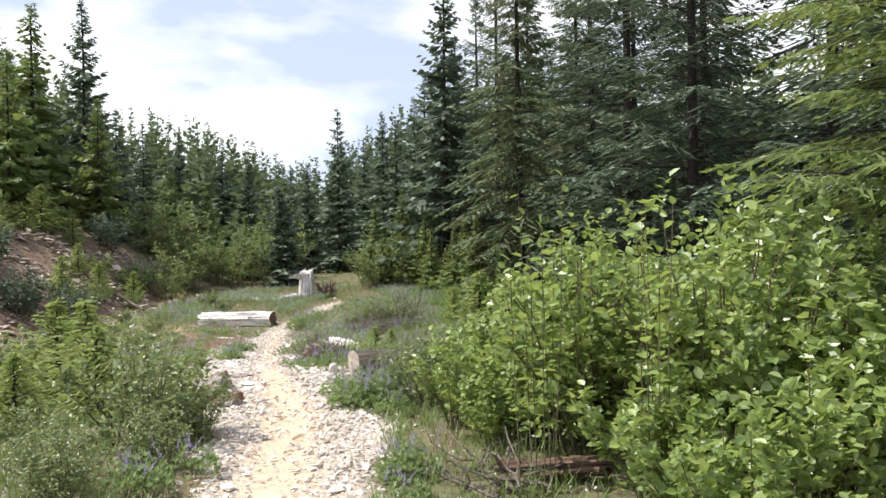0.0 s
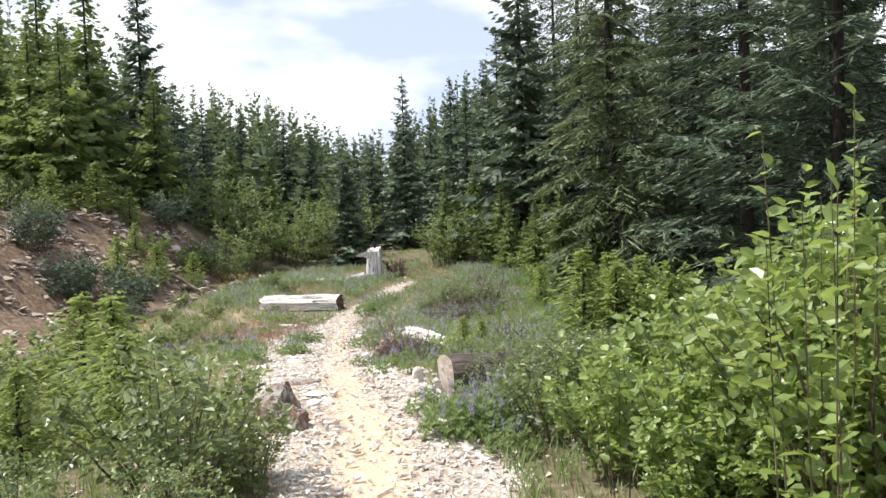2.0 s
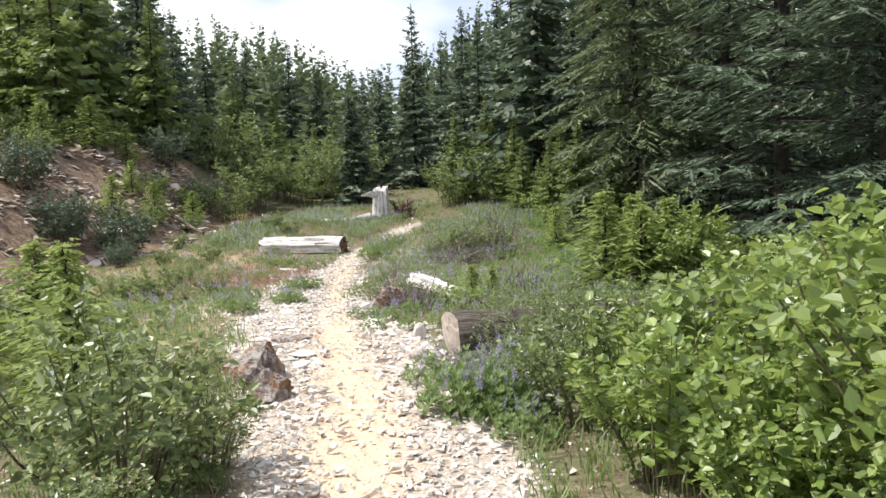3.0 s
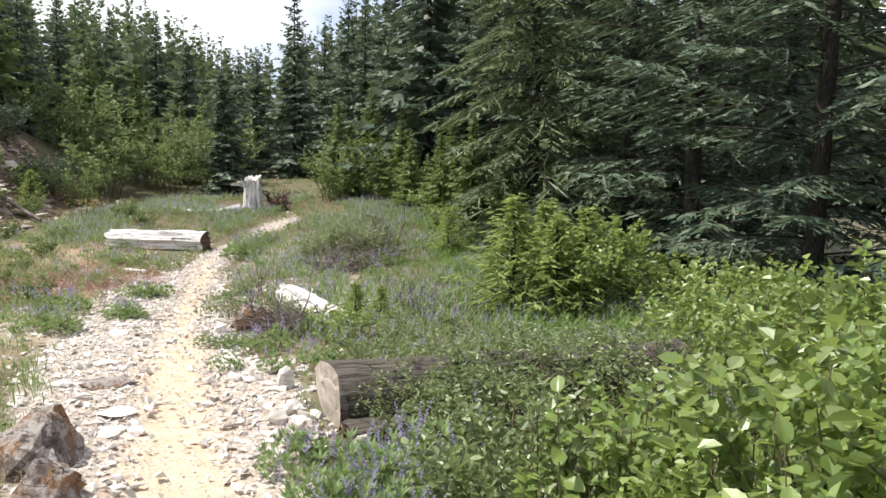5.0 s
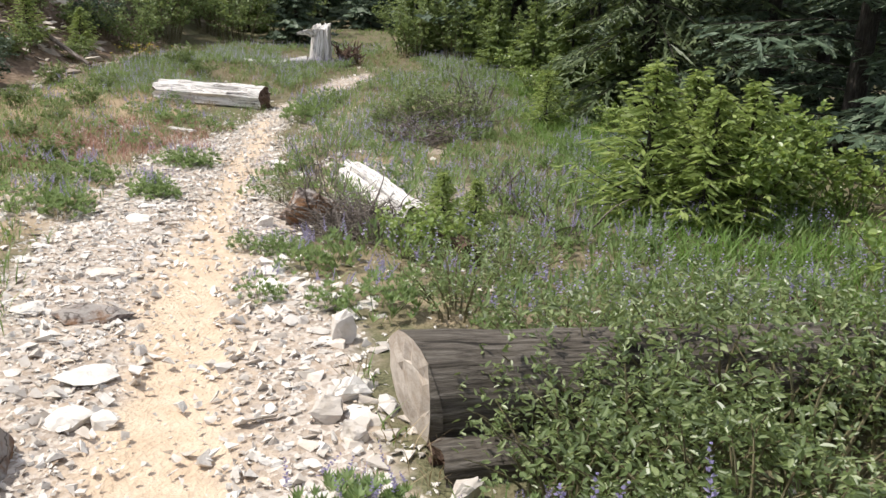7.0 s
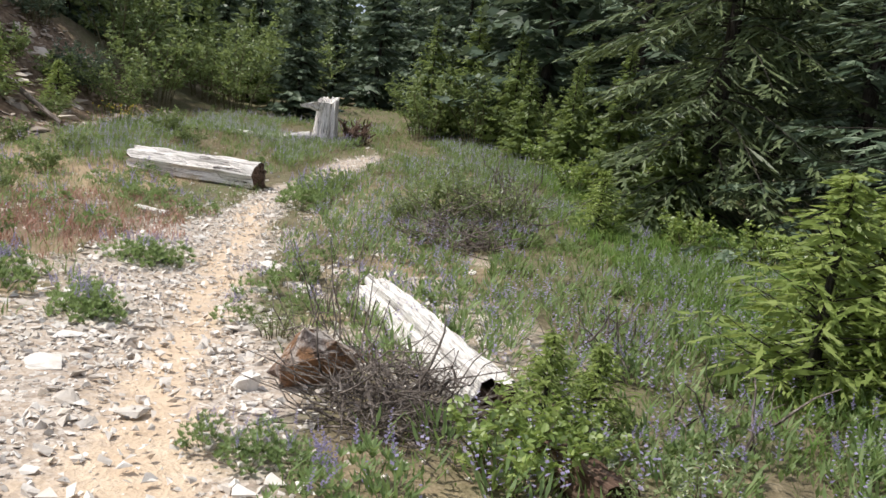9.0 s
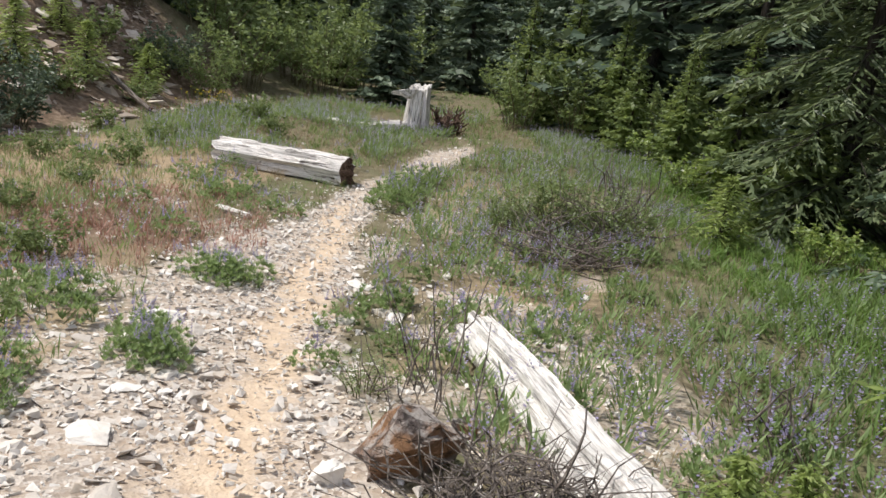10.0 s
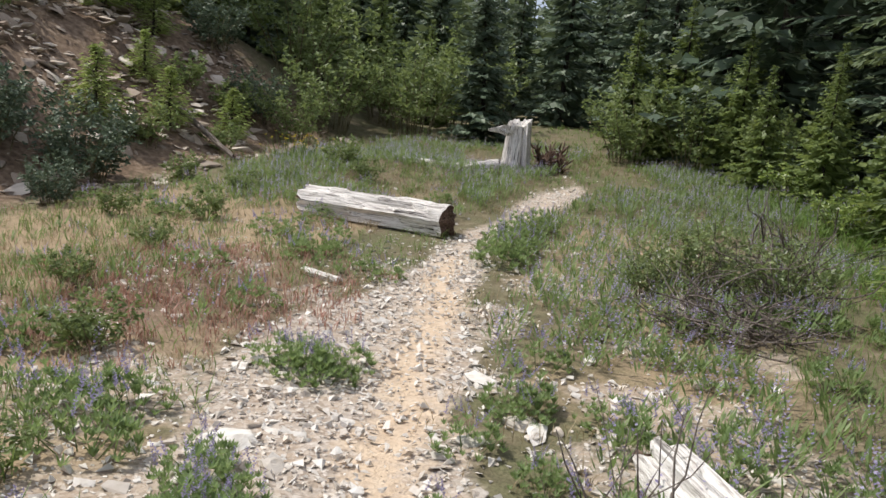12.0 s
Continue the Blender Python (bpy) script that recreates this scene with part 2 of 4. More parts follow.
M_PETAL = leaf_material("lupine_petal", (0.26, 0.22, 0.44), (0.40, 0.35, 0.60), (0.57, 0.52, 0.74), 0.6, 0.38)
M_YELLOW = leaf_material("yellow_petal", (0.45, 0.33, 0.02), (0.65, 0.50, 0.04), (0.75, 0.62, 0.10), 0.6, 0.3)
M_THICKET = leaf_material("thicket_leaf", (0.095, 0.14, 0.048), (0.195, 0.26, 0.095), (0.33, 0.40, 0.18), 0.5, 0.38, 0.4)
M_LUSH = leaf_material("lush_grass_blade", (0.09, 0.16, 0.035), (0.17, 0.29, 0.065), (0.27, 0.40, 0.12), 0.5, 0.42)


# ---- geometry helpers ----
class Geo:
    """Collects vertices and faces of one mesh."""

    def __init__(self):
        self.v, self.f, self.n = [], [], 0

    def add(self, verts, faces):
        """verts (n, 3); faces (m, k) of indices into verts."""
        self.v.append(np.asarray(verts, float).reshape(-1, 3))
        self.f.extend((np.asarray(faces, int) + self.n).tolist())
        self.n += len(self.v[-1])

    def quads(self, verts):
        """verts (n, 4, 3): separate four-cornered faces."""
        verts = np.asarray(verts, float)
        self.add(verts, np.arange(verts.shape[0] * 4).reshape(-1, 4))

    def tube(self, pts, radii, sides=6, lump=0.0, rng=None, cap=True):
        pts = np.asarray(pts, float)
        n = len(pts)
        tang = np.gradient(pts, axis=0)
        tang /= np.linalg.norm(tang, axis=1)[:, None] + 1e-9
        ref = np.array((0.0, 0, 1)) if abs(tang[:, 2]).mean() < 0.8 else np.array((1.0, 0, 0))
        u = np.cross(tang, ref)
        u /= np.linalg.norm(u, axis=1)[:, None] + 1e-9
        w = np.cross(tang, u)
        a = np.arange(sides) * 2 * np.pi / sides
        r = np.asarray(radii, float)[:, None] * np.ones(sides)
        if lump:
            r = r * (1 + lump * rng.uniform(-1, 1, (n, sides)) + lump * rng.uniform(-1, 1, (1, sides)))
        ring = pts[:, None] + (np.cos(a)[None, :, None] * u[:, None] + np.sin(a)[None, :, None] * w[:, None]) * r[..., None]
        i, j = np.meshgrid(np.arange(n - 1), np.arange(sides), indexing="ij")
        k = (j + 1) % sides
        faces = np.stack([i * sides + j, i * sides + k, (i + 1) * sides + k, (i + 1) * sides + j], -1).reshape(-1, 4)
        base = self.n
        self.add(ring, faces)
        if cap:
            self.f.append([base + q for q in range(sides - 1, -1, -1)])
            self.f.append([base + (n - 1) * sides + q for q in range(sides)])

    def mesh(self, name, mat, smooth=False):
        me = bpy.data.meshes.new(name)
        me.from_pydata(np.concatenate(self.v).tolist() if self.v else [], [], self.f)
        me.materials.append(mat)
        if smooth:
            me.polygons.foreach_set("use_smooth", [True] * len(me.polygons))
        me.update()
        return me


def part(name, geo, material, parent, label="", smooth=False):
    ob = new(name, geo.mesh(name, material, smooth))
    ob.parent = parent
    return tagged(ob, label)


def thing(name, label, category, place=(0, 0, 0), turn=0.0, group=""):
    ob = new(name)
    ob.empty_display_size = 0.1
    ob.matrix_basis = pose(*place, 0, 0, turn)
    return tagged(ob, label, category, group)


def unit(v):
    return v / (np.linalg.norm(v, axis=-1, keepdims=True) + 1e-9)


def blades(base, way, side, length, width, bend=None):
    """Rhombic blades: base, way, side (n, 3), length, width (n,)."""
    L, W = np.asarray(length)[:, None], np.asarray(width)[:, None]
    mid = base + way * L * 0.45
    tip = base + way * L
    if bend is not None:
        tip = tip + bend
    return np.stack([base, mid + side * W * 0.5, tip, mid - side * W * 0.5], 1)


def leaves(base, way, side, length, width, fold=0.18, curl=0.12):
    """Oval leaves folded along the midrib: two four-cornered faces each. Returns vertices (n, 6, 3)."""
    L, W = np.asarray(length)[:, None], np.asarray(width)[:, None]
    up = unit(np.cross(side, way))
    tip = base + way * L - up * L * curl
    a = base + way * L * 0.28 + up * W * fold
    b = base + way * L * 0.68 + up * W * fold * 0.6 - up * L * curl * 0.3
    return np.stack([base, a + side * W * 0.5, b + side * W * 0.43, tip, b - side * W * 0.43, a - side * W * 0.5], 1)


def add_leaves(geo, vv):
    n = len(vv)
    k = np.arange(n)[:, None] * 6
    geo.add(vv, np.concatenate([k + [0, 1, 2, 3], k + [0, 3, 4, 5]]))


def value_noise(x, y, seed=0):
    """Smooth noise from 0 to 1 on a lattice of 1 m."""
    x, y = np.asarray(x, float), np.asarray(y, float)
    xi, yi = np.floor(x), np.floor(y)
    fx, fy = x - xi, y - yi
    fx, fy = fx * fx * (3 - 2 * fx), fy * fy * (3 - 2 * fy)

    def lattice(a, b):
        h = np.sin(a * 127.1 + b * 311.7 + seed * 74.7) * 43758.5453
        return h - np.floor(h)
    return (lattice(xi, yi) * (1 - fx) + lattice(xi + 1, yi) * fx) * (1 - fy) + (lattice(xi, yi + 1) * (1 - fx) + lattice(xi + 1, yi + 1) * fx) * fy


# ---- the lie of the land ----
SLOPE_Y = (-60, -8, 5, 9, 11, 13, 15.7, 18.5, 21, 25, 31, 45, 80, 140, 400)
SLOPE_Z = (0.8, 0.1, 0.0, -0.10, -0.12, -0.28, -0.42, -0.44, -0.40, -0.12, 0.2, 0.8, 2.0, 4, 9)
TRAIL_Y = (-60, 0, 3, 5, 7, 9, 10.3, 11.6, 13.8, 15.6, 18.5, 20.4, 21.6, 24.6, 27, 32, 45)
TRAIL_X = (1.5, -0.3, -0.8, -1.12, -1.37, -1.74, -2.1, -2.5, -2.94, -3.32, -3.8, -3.95, -3.75, -3.2, -2.7, -2.0, 0)
BARE_Y = (-60, 0, 5, 7, 9, 10.5, 11.6, 13, 14, 15, 16, 17, 18, 20, 22, 24.6, 25.8, 30)
BARE_L = (0.5, 0.5, 0.52, 0.66, 0.82, 1.05, 1.2, 1.25, 1.05, 1.08, 1.32, 1.0, 0.60, 0.26, 0.2, 0.38, -0.3, -0.5)
BARE_R = (0.5, 0.5, 0.62, 0.82, 0.78, 0.72, 0.72, 0.60, 0.44, 0.36, 0.30, 0.34, 0.34, 0.18, 0.22, 0.42, -0.3, -0.5)


def smooth_step(a, b, v):
    t = np.clip((np.asarray(v, float) - a) / (b - a), 0, 1)
    return t * t * (3 - 2 * t)


def trail_x(y):
    return np.interp(y, TRAIL_Y, TRAIL_X)


def bank_foot(y):
    return -9.3 + 0.10 * np.clip(np.asarray(y, float) - 24, -10, 12)


def ground(x, y):
    x, y = np.asarray(x, float), np.asarray(y, float)
    d = x - trail_x(y)
    z = np.interp(y, SLOPE_Y, SLOPE_Z) + 0.03 * np.clip(d, -6, 6)
    back = bank_foot(y) - x
    z = z + 2.6 * smooth_step(0, 4.6, back) * smooth_step(10, 19, y) * (1 - 0.6 * smooth_step(29, 36, y)) + 0.10 * np.clip(back - 4.6, 0, 80) * smooth_step(8, 20, y)
    z = z - 0.10 * np.clip(x - 3.5, 0, 20)
    off = np.clip((np.abs(d) - 0.9) / 1.5, 0, 1)
    z = z + 0.16 * off * (value_noise(x * 0.7, y * 0.7, 3) - 0.5) + 0.05 * (value_noise(x * 2.3, y * 2.3, 5) - 0.5) * (0.35 + off)
    z = z + 0.5 * smooth_step(0, 2, back) * (value_noise(x * 0.9, y * 0.9, 9) - 0.5)
    return z


def spot(x, y, lift=0.0):
    return (float(x), float(y), float(ground(x, y)) + lift)


def cover(x, y):
    """What lies on the ground: sand, gravel, rust and dry, each from 0 to 1."""
    d = x - trail_x(y)
    wob = 0.5 * (value_noise(x * 1.6, y * 1.6, 11) - 0.5)
    left, right = np.interp(y, BARE_Y, BARE_L), np.interp(y, BARE_Y, BARE_R)
    half = np.where(d < 0, left, right)
    gravel = np.clip(0.5 + (half - np.abs(d) + wob * 0.6) / 0.35, 0, 1)
    patch = np.clip((value_noise(x * 1.9, y * 1.9, 17) - 0.48) * 4, 0, 0.56) * smooth_step(12, 13.5, y) * (1 - smooth_step(18.5, 20, y)) * (np.abs(d) < 2.6)
    gravel = np.maximum(gravel, patch)
    width = np.interp(y, (0, 12, 14, 19.6, 20.8, 22.3, 24.8, 26), (0.30, 0.28, 0.22, 0.20, 0.06, 0.20, 0.27, -0.4))
    sand = np.clip(0.5 + (width - np.abs(d + 0.02 + wob * 0.4)) / 0.46, 0, 1)
    sand = sand * np.interp(y, (10, 13, 19, 22), (1, 0.85, 0.85, 0.35))
    rust = np.clip(1.3 - np.hypot((x + 5.8) / 1.5, (y - 17.6) / 2.0) + wob, 0, 1) * 0.9
    back = bank_foot(y) - x
    rust = np.maximum(rust, smooth_step(-0.5, 0.6, back) * (1 - smooth_step(5.5, 8, back)) * smooth_step(13, 18, y) * (1 - smooth_step(28, 32, y)))
    dry = np.clip(1.25 - np.hypot((x + 4.9) / 1.5, (y - 13.2) / 2.6) + wob, 0, 1)
    dry = np.maximum(dry, (0.10 + 0.7 * value_noise(x * 1.1, y * 1.1, 71)) * smooth_step(0.3, 0.8, d) * (1 - smooth_step(2.0, 3.2, d)) * smooth_step(9, 12, y))
    dry = np.maximum(dry, 0.85 * smooth_step(0.8, 1.8, -d) * (1 - smooth_step(4.5, 6.5, -d)) * smooth_step(9, 12, y))
    dry = dry * (1 - 0.8 * smooth_step(21, 25, y))
    return sand, gravel, rust, dry


def axis(lo, hi, fine_lo, fine_hi, step, grow=1.22):
    mid = list(np.arange(fine_lo, fine_hi, step))
    a, s = [], step
    v = fine_lo
    while v > lo:
        s *= grow
        v -= s
        a.append(max(v, lo))
    b, s = [], step
    v = mid[-1]
    while v < hi:
        s *= grow
        v += s
        b.append(min(v, hi))
    return np.array(a[::-1] + mid + b)


def make_land():
    xs, ys = axis(-700, 700, -7, 2.0, 0.09), axis(-300, 1500, 2.0, 21, 0.115)
    X, Y = np.meshgrid(xs, ys, indexing="ij")
    Z = ground(X, Y)
    sand, gravel, rust, dry = cover(X, Y)
    Z = Z + gravel * 0.02 * (value_noise(X * 9, Y * 9, 21) - 0.5) - 0.025 * sand
    P = np.stack([X, Y, Z], -1).reshape(-1, 3)
    masks = {"sand": sand.ravel(), "gravel": gravel.ravel(), "rust": rust.ravel(), "dry": dry.ravel()}
    ny = len(ys)
    i, j = np.meshgrid(np.arange(len(xs) - 1), np.arange(ny - 1), indexing="ij")
    F = np.stack([i * ny + j, (i + 1) * ny + j, (i + 1) * ny + j + 1, i * ny + j + 1], -1).reshape(-1, 4)
    on_trail = masks["gravel"][F].mean(1) > 0.5
    made = []
    for name, sel in (("ground", ~on_trail), ("trail", on_trail)):
        faces = F[sel]
        used, inv = np.unique(faces, return_inverse=True)
        g = Geo()
        g.add(P[used], inv.reshape(-1, 4))
        me = g.mesh(name, M_GROUND, True)
        for key, val in masks.items():
            at = me.attributes.new(key, "FLOAT", "POINT")
            at.data.foreach_set("value", val[used].astype(np.float32))
        made.append(new(name, me))
    tagged(made[0], "dry hillside soil with moss and scattered litter", "ground", "", "structure")
    tagged(made[1], "sandy tan footpath with pale broken gravel", "trail", "", "structure")
    return made


land, trail = make_land()


# ---- conifers ----
def conifer(name, label, category, H, R, seed, needles, whorl=0.30, per=6, twigs=9, sprays=4, lift=0.1, droop=0.25, lean=(0.0, 0.0), bare=0.05, group="conifers", spray=(0.15, 0.05), taper=0.9, inner=0.08, body=1.25, roll=0.7):
    rng = np.random.default_rng(seed)
    tree = thing(name, label, category, group=group)
    r0 = 0.009 * H + 0.02
    hs = np.linspace(-0.25, H, 14)
    wob = np.cumsum(rng.normal(0, 0.006 * H / 10, (14, 2)), 0)

    def axis_at(h):
        return np.array((np.interp(h, hs, wob[:, 0]) + lean[0] * h, np.interp(h, hs, wob[:, 1]) + lean[1] * h, h))
    g = Geo()
    g.tube([axis_at(h) for h in hs], r0 * (1 - np.clip(hs / H, 0, 1)) ** 0.8 + 0.006, 9, 0.06, rng)
    part("trunk", g, M_BARK, tree, smooth=True)
    wood, crown = Geo(), Geo()
    h = H * bare
    while h < H * 0.985:
        f = h / H
        reach = R * (1 - f) ** taper * (0.55 + 0.45 * min(1, f * 6 + 0.5)) + 0.05
        count = max(3, int(per * (0.6 + 0.4 * (1 - f)) + rng.uniform(-0.5, 0.9)))
        az0 = rng.uniform(0, 6.28)
        for b in range(count):
            az = az0 + b * 6.283 / count + rng.normal(0, 0.22)
            L = reach * rng.uniform(0.62, 1.12)
            el = lift + 0.75 * f ** 2 + rng.normal(0, 0.10)
            out = np.array((math.cos(az), math.sin(az), 0.0))
            lat = np.array((-out[1], out[0], 0.0))
            start = axis_at(h + rng.uniform(-0.5, 0.5) * whorl)

            def along(s):
                s = np.asarray(s)[:, None]
                return start + out * (L * s * math.cos(el)) + np.array((0, 0, 1.0)) * (L * (s * math.sin(el) - droop * s ** 2 + 0.10 * s ** 4))
            if sprays > 1:
                wood.tube(along(np.linspace(0, 0.95, 4)), np.array((0.010, 0.007, 0.004, 0.002)) * (0.5 + L * 0.45), 4, cap=False)
            nt = max(3, int(twigs * (0.45 + 0.55 * min(1, L / 1.3))))
            s = np.repeat(np.linspace(inner, 1.0, nt), 2) + rng.normal(0, 0.02, nt * 2)
            sg = np.tile((1.0, -1.0), nt)
            base = along(s)
            tl = np.clip(L * 0.42 * (1.08 - s) + 0.10 * (1 - f), 0.04, 0.55) * rng.uniform(0.75, 1.2, nt * 2)
            ang = rng.normal(0.80, 0.22, nt * 2)
            way = unit(out * np.cos(ang)[:, None] + lat * (np.sin(ang) * sg)[:, None] + np.array((0, 0, 1.0)) * (rng.normal(-0.18, 0.10, nt * 2) - droop * 0.8)[:, None])
            up = np.array((0, 0, 1.0)) + rng.normal(0, roll, (nt * 2, 3))
            crown.quads(blades(base, way, unit(np.cross(way, up)), tl * 1.12 + 0.05, np.full(nt * 2, max(body * 0.84 * L / nt, 0.03))))
            if sprays:
                q = np.repeat(np.tile(np.linspace(0.9 / sprays - 0.1, 0.95, sprays), nt * 2), 2)
                bb = np.repeat(base, sprays * 2, 0) + np.repeat(way * tl[:, None], sprays * 2, 0) * q[:, None]
                ww = np.repeat(way, sprays * 2, 0)
                n = len(bb)
                across = unit(np.cross(ww, (0, 0, 1.0)))
                sgn = np.tile((1.0, -1.0), n // 2)
                w2 = unit(ww + across * (sgn * (0.85 - 0.5 * q) * rng.uniform(0.7, 1.25, n))[:, None] + rng.normal(0, 0.12, (n, 3)) + np.array((0, 0, 0.06)))
                side = unit(np.cross(w2, np.array((0, 0, 1.0)) + rng.normal(0, roll, (n, 3))))
                size = rng.uniform(0.8, 1.2, n) * (1.08 - 0.55 * f) * (1.12 - 0.35 * q)
                crown.quads(blades(bb, w2, side, spray[0] * size, spray[1] * size))
        h += whorl * (1.0 - 0.55 * f) * rng.uniform(0.8, 1.2)
    # leader
    top = axis_at(H * 0.93)
    n = 26
    t = rng.uniform(0, 1, n)
    az = rng.uniform(0, 6.28, n)
    way = unit(np.stack([np.cos(az), np.sin(az), rng.uniform(0.7, 2.2, n)], -1))
    crown.quads(blades(top + (axis_at(H) - top) * t[:, None], way, unit(np.cross(way, rng.normal(0, 1, (n, 3)))), (0.16 * (1.2 - t)) * (0.5 + H / 14), np.full(n, 0.035)))
    if sprays > 1:
        tagged(part("branch_wood", wood, M_BARK, tree), "", "", "", "stuff")
    part("crown", crown, needles, tree)
    return tree


def put(ob, x, y, turn=0.0, size=1.0, lift=0.0):
    m = pose(*spot(x, y, lift), 0, 0, turn) @ Matrix.Scale(size, 4)
    return m


def place_copies(proto, places):
    """The first place takes the thing itself, the others copies; places of x, y, turn, size."""
    made = []
    first = True
    for x, y, turn, size in places:
        made.append(proto if first else copy_thing(proto, Matrix()))
        made[-1].matrix_basis = put(proto, x, y, turn, size)
        first = False
    return made


# wide fir at the meadow's edge, with flat fans of branches
fir_wide = conifer("fir_tree", "tall dark green fir with flat layered branches", "conifer tree", 11.5, 2.75, 11, M_FIR, 0.50, 7, 12, 4, 0.16, 0.24, bare=0.03, spray=(0.155, 0.044), taper=0.62, inner=0.12, body=0.30, roll=0.40)
place_copies(fir_wide, [(4.7, 14.9, 20, 1.0), (6.6, 10.6, 140, 0.95), (4.3, 18.2, 310, 1.1)])
# drooping hemlock
hemlock = conifer("hemlock_tree", "hemlock with drooping light green branch tips", "conifer tree", 11.0, 2.5, 12, M_HEMLOCK, 0.38, 7, 12, 3, 0.02, 0.50, spray=(0.16, 0.044), taper=0.66, bare=0.02, body=0.32, roll=0.45)
place_copies(hemlock, [(2.2, 21.6, 0, 1.0), (4.4, 25.0, 100, 1.05)])
young_hemlock = conifer("young_hemlock", "yellow-green young hemlock behind the alders", "conifer tree", 6.4, 1.75, 18, M_YOUNGHEM, 0.26, 7, 12, 3, 0.05, 0.30, spray=(0.11, 0.030), taper=0.75, body=0.32, roll=0.45)
young_hemlock.matrix_basis = put(young_hemlock, 3.35, 5.5)
# slim firs of the middle distance
fir_mid = conifer("fir_tree", "slender dark green fir with upswept top", "conifer tree", 9.0, 2.0, 13, M_FIR, 0.34, 6, 7, 1, 0.10, 0.24, spray=(0.24, 0.085), taper=0.90)
fir_mid2 = conifer("fir_tree", "slender blue-green fir with layered branches", "conifer tree", 9.0, 2.15, 14, M_FIR, 0.36, 6, 7, 1, 0.04, 0.28, spray=(0.24, 0.085), taper=0.95)
place_copies(fir_mid, [(0.3, 29.0, 0, 1.25), (-2.35, 36.0, 70, 0.80), (-14.6, 34.0, 120, 1.17), (-16.9, 32.5, 30, 0.84), (-1.0, 38.0, 10, 0.9), (-17.2, 55.0, 99, 0.80), (-6.5, 41.0, 30, 0.60), (-9.2, 40.0, 130, 0.60), (-5.0, 44.0, 200, 0.62), (-11.0, 42.0, 20, 0.70), (0.9, 33.5, 240, 1.1)])
place_copies(fir_mid2, [(-4.6, 38.5, 40, 0.87), (-15.6, 36.5, 300, 0.75), (-17.0, 37.0, 210, 0.75), (-12.9, 33.0, 20, 0.62), (-3.6, 41.0, 77, 0.72), (3.4, 29.5, 310, 1.3), (-13.6, 38.0, 10, 0.66), (-7.9, 44.5, 40, 0.62), (-3.0, 46.0, 90, 0.75), (-1.6, 33.0, 140, 0.72), (-0.4, 31.5, 30, 0.9)])
fir_edge = conifer("fir_tree", "dense dark fir standing behind the meadow's edge", "conifer tree", 12.5, 2.7, 19, M_FIR, 0.46, 6, 9, 2, 0.10, 0.26, bare=0.02, spray=(0.19, 0.058), taper=0.80, body=0.42, roll=0.55)
place_copies(fir_edge, [(6.4, 19.2, 260, 1.0), (8.2, 15.0, 70, 1.05), (6.7, 13.6, 50, 1.05), (9.0, 12.0, 10, 1.0), (7.6, 23.0, 10, 1.05), (4.0, 20.9, 10, 0.9), (5.4, 22.0, 100, 0.95), (2.1, 27.2, 200, 0.94), (1.6, 30.5, 150, 0.87)])
# bright young firs and the crooked little one by the stump
fir_green = conifer("young_fir", "bushy light green young fir", "conifer tree", 5.0, 1.5, 15, M_YOUNGHEM, 0.25, 6, 6, 1, 0.10, 0.22, spray=(0.18, 0.07))
place_copies(fir_green, [(-15.5, 31.5, 40, 1.75), (-18.2, 33, 10, 1.95), (-19.6, 30, 90, 1.8), (-21.0, 34, 200, 2.1), (-14.4, 27.5, 0, 1.15), (-16.0, 28.5, 80, 1.25), (-17.0, 25.6, 170, 1.2), (-12.6, 30.5, 100, 1.0), (-18.5, 30.5, 220, 1.2), (-1.3, 31.0, 60, 0.7), (-0.4, 27.6, 200, 0.55), (-11.2, 34.5, 10, 0.75), (-1.9, 29.3, 300, 0.45), (-2.4, 31.6, 120, 0.6), (-8.3, 35.5, 60, 0.6), (0.9, 26.4, 30, 0.5), (-10.2, 36.5, 160, 0.8), (0.5, 24.6, 30, 0.42), (1.1, 23.0, 100, 0.5), (-0.2, 26.0, 240, 0.42), (1.7, 21.4, 50, 0.5)])
crooked = conifer("small_fir", "small dark fir leaning beside the stump", "conifer tree", 3.9, 1.0, 16, M_FIR, 0.16, 7, 7, 2, 0.05, 0.25, lean=(-0.07, 0.0), spray=(0.15, 0.05), taper=0.7)
crooked.matrix_basis = put(crooked, -5.85, 31.6)
fir_seedling = conifer("fir_seedling", "knee-high light green fir seedling", "small conifer", 1.15, 0.62, 17, M_YOUNG, 0.10, 7, 8, 2, 0.30, 0.08, group="fir seedlings", spray=(0.075, 0.020), body=0.34, roll=0.7)
place_copies(fir_seedling, [(0.68, 13.95, 0, 1.14), (1.1, 13.6, 130, 0.95), (1.1, 14.25, 80, 1.05), (-4.0, 9.0, 50, 1.05), (-4.6, 9.6, 20, 1.0), (-3.6, 8.3, 200, 0.85), (-5.2, 8.7, 100, 1.05), (-4.3, 8.0, 160, 0.7), (-12.9, 26.6, 0, 1.3), (-12.2, 27.3, 60, 0.9), (-10.4, 25.0, 20, 0.9), (-10.9, 23.6, 90, 1.0), (-9.8, 26.2, 150, 0.8), (-11.3, 25.6, 70, 0.8), (-13.6, 25.2, 10, 1.1), (0.35, 19.6, 60, 0.7), (-1.04, 12.66, 20, 0.44), (-0.80, 12.80, 90, 0.40), (1.5, 13.9, 30, 1.0)])


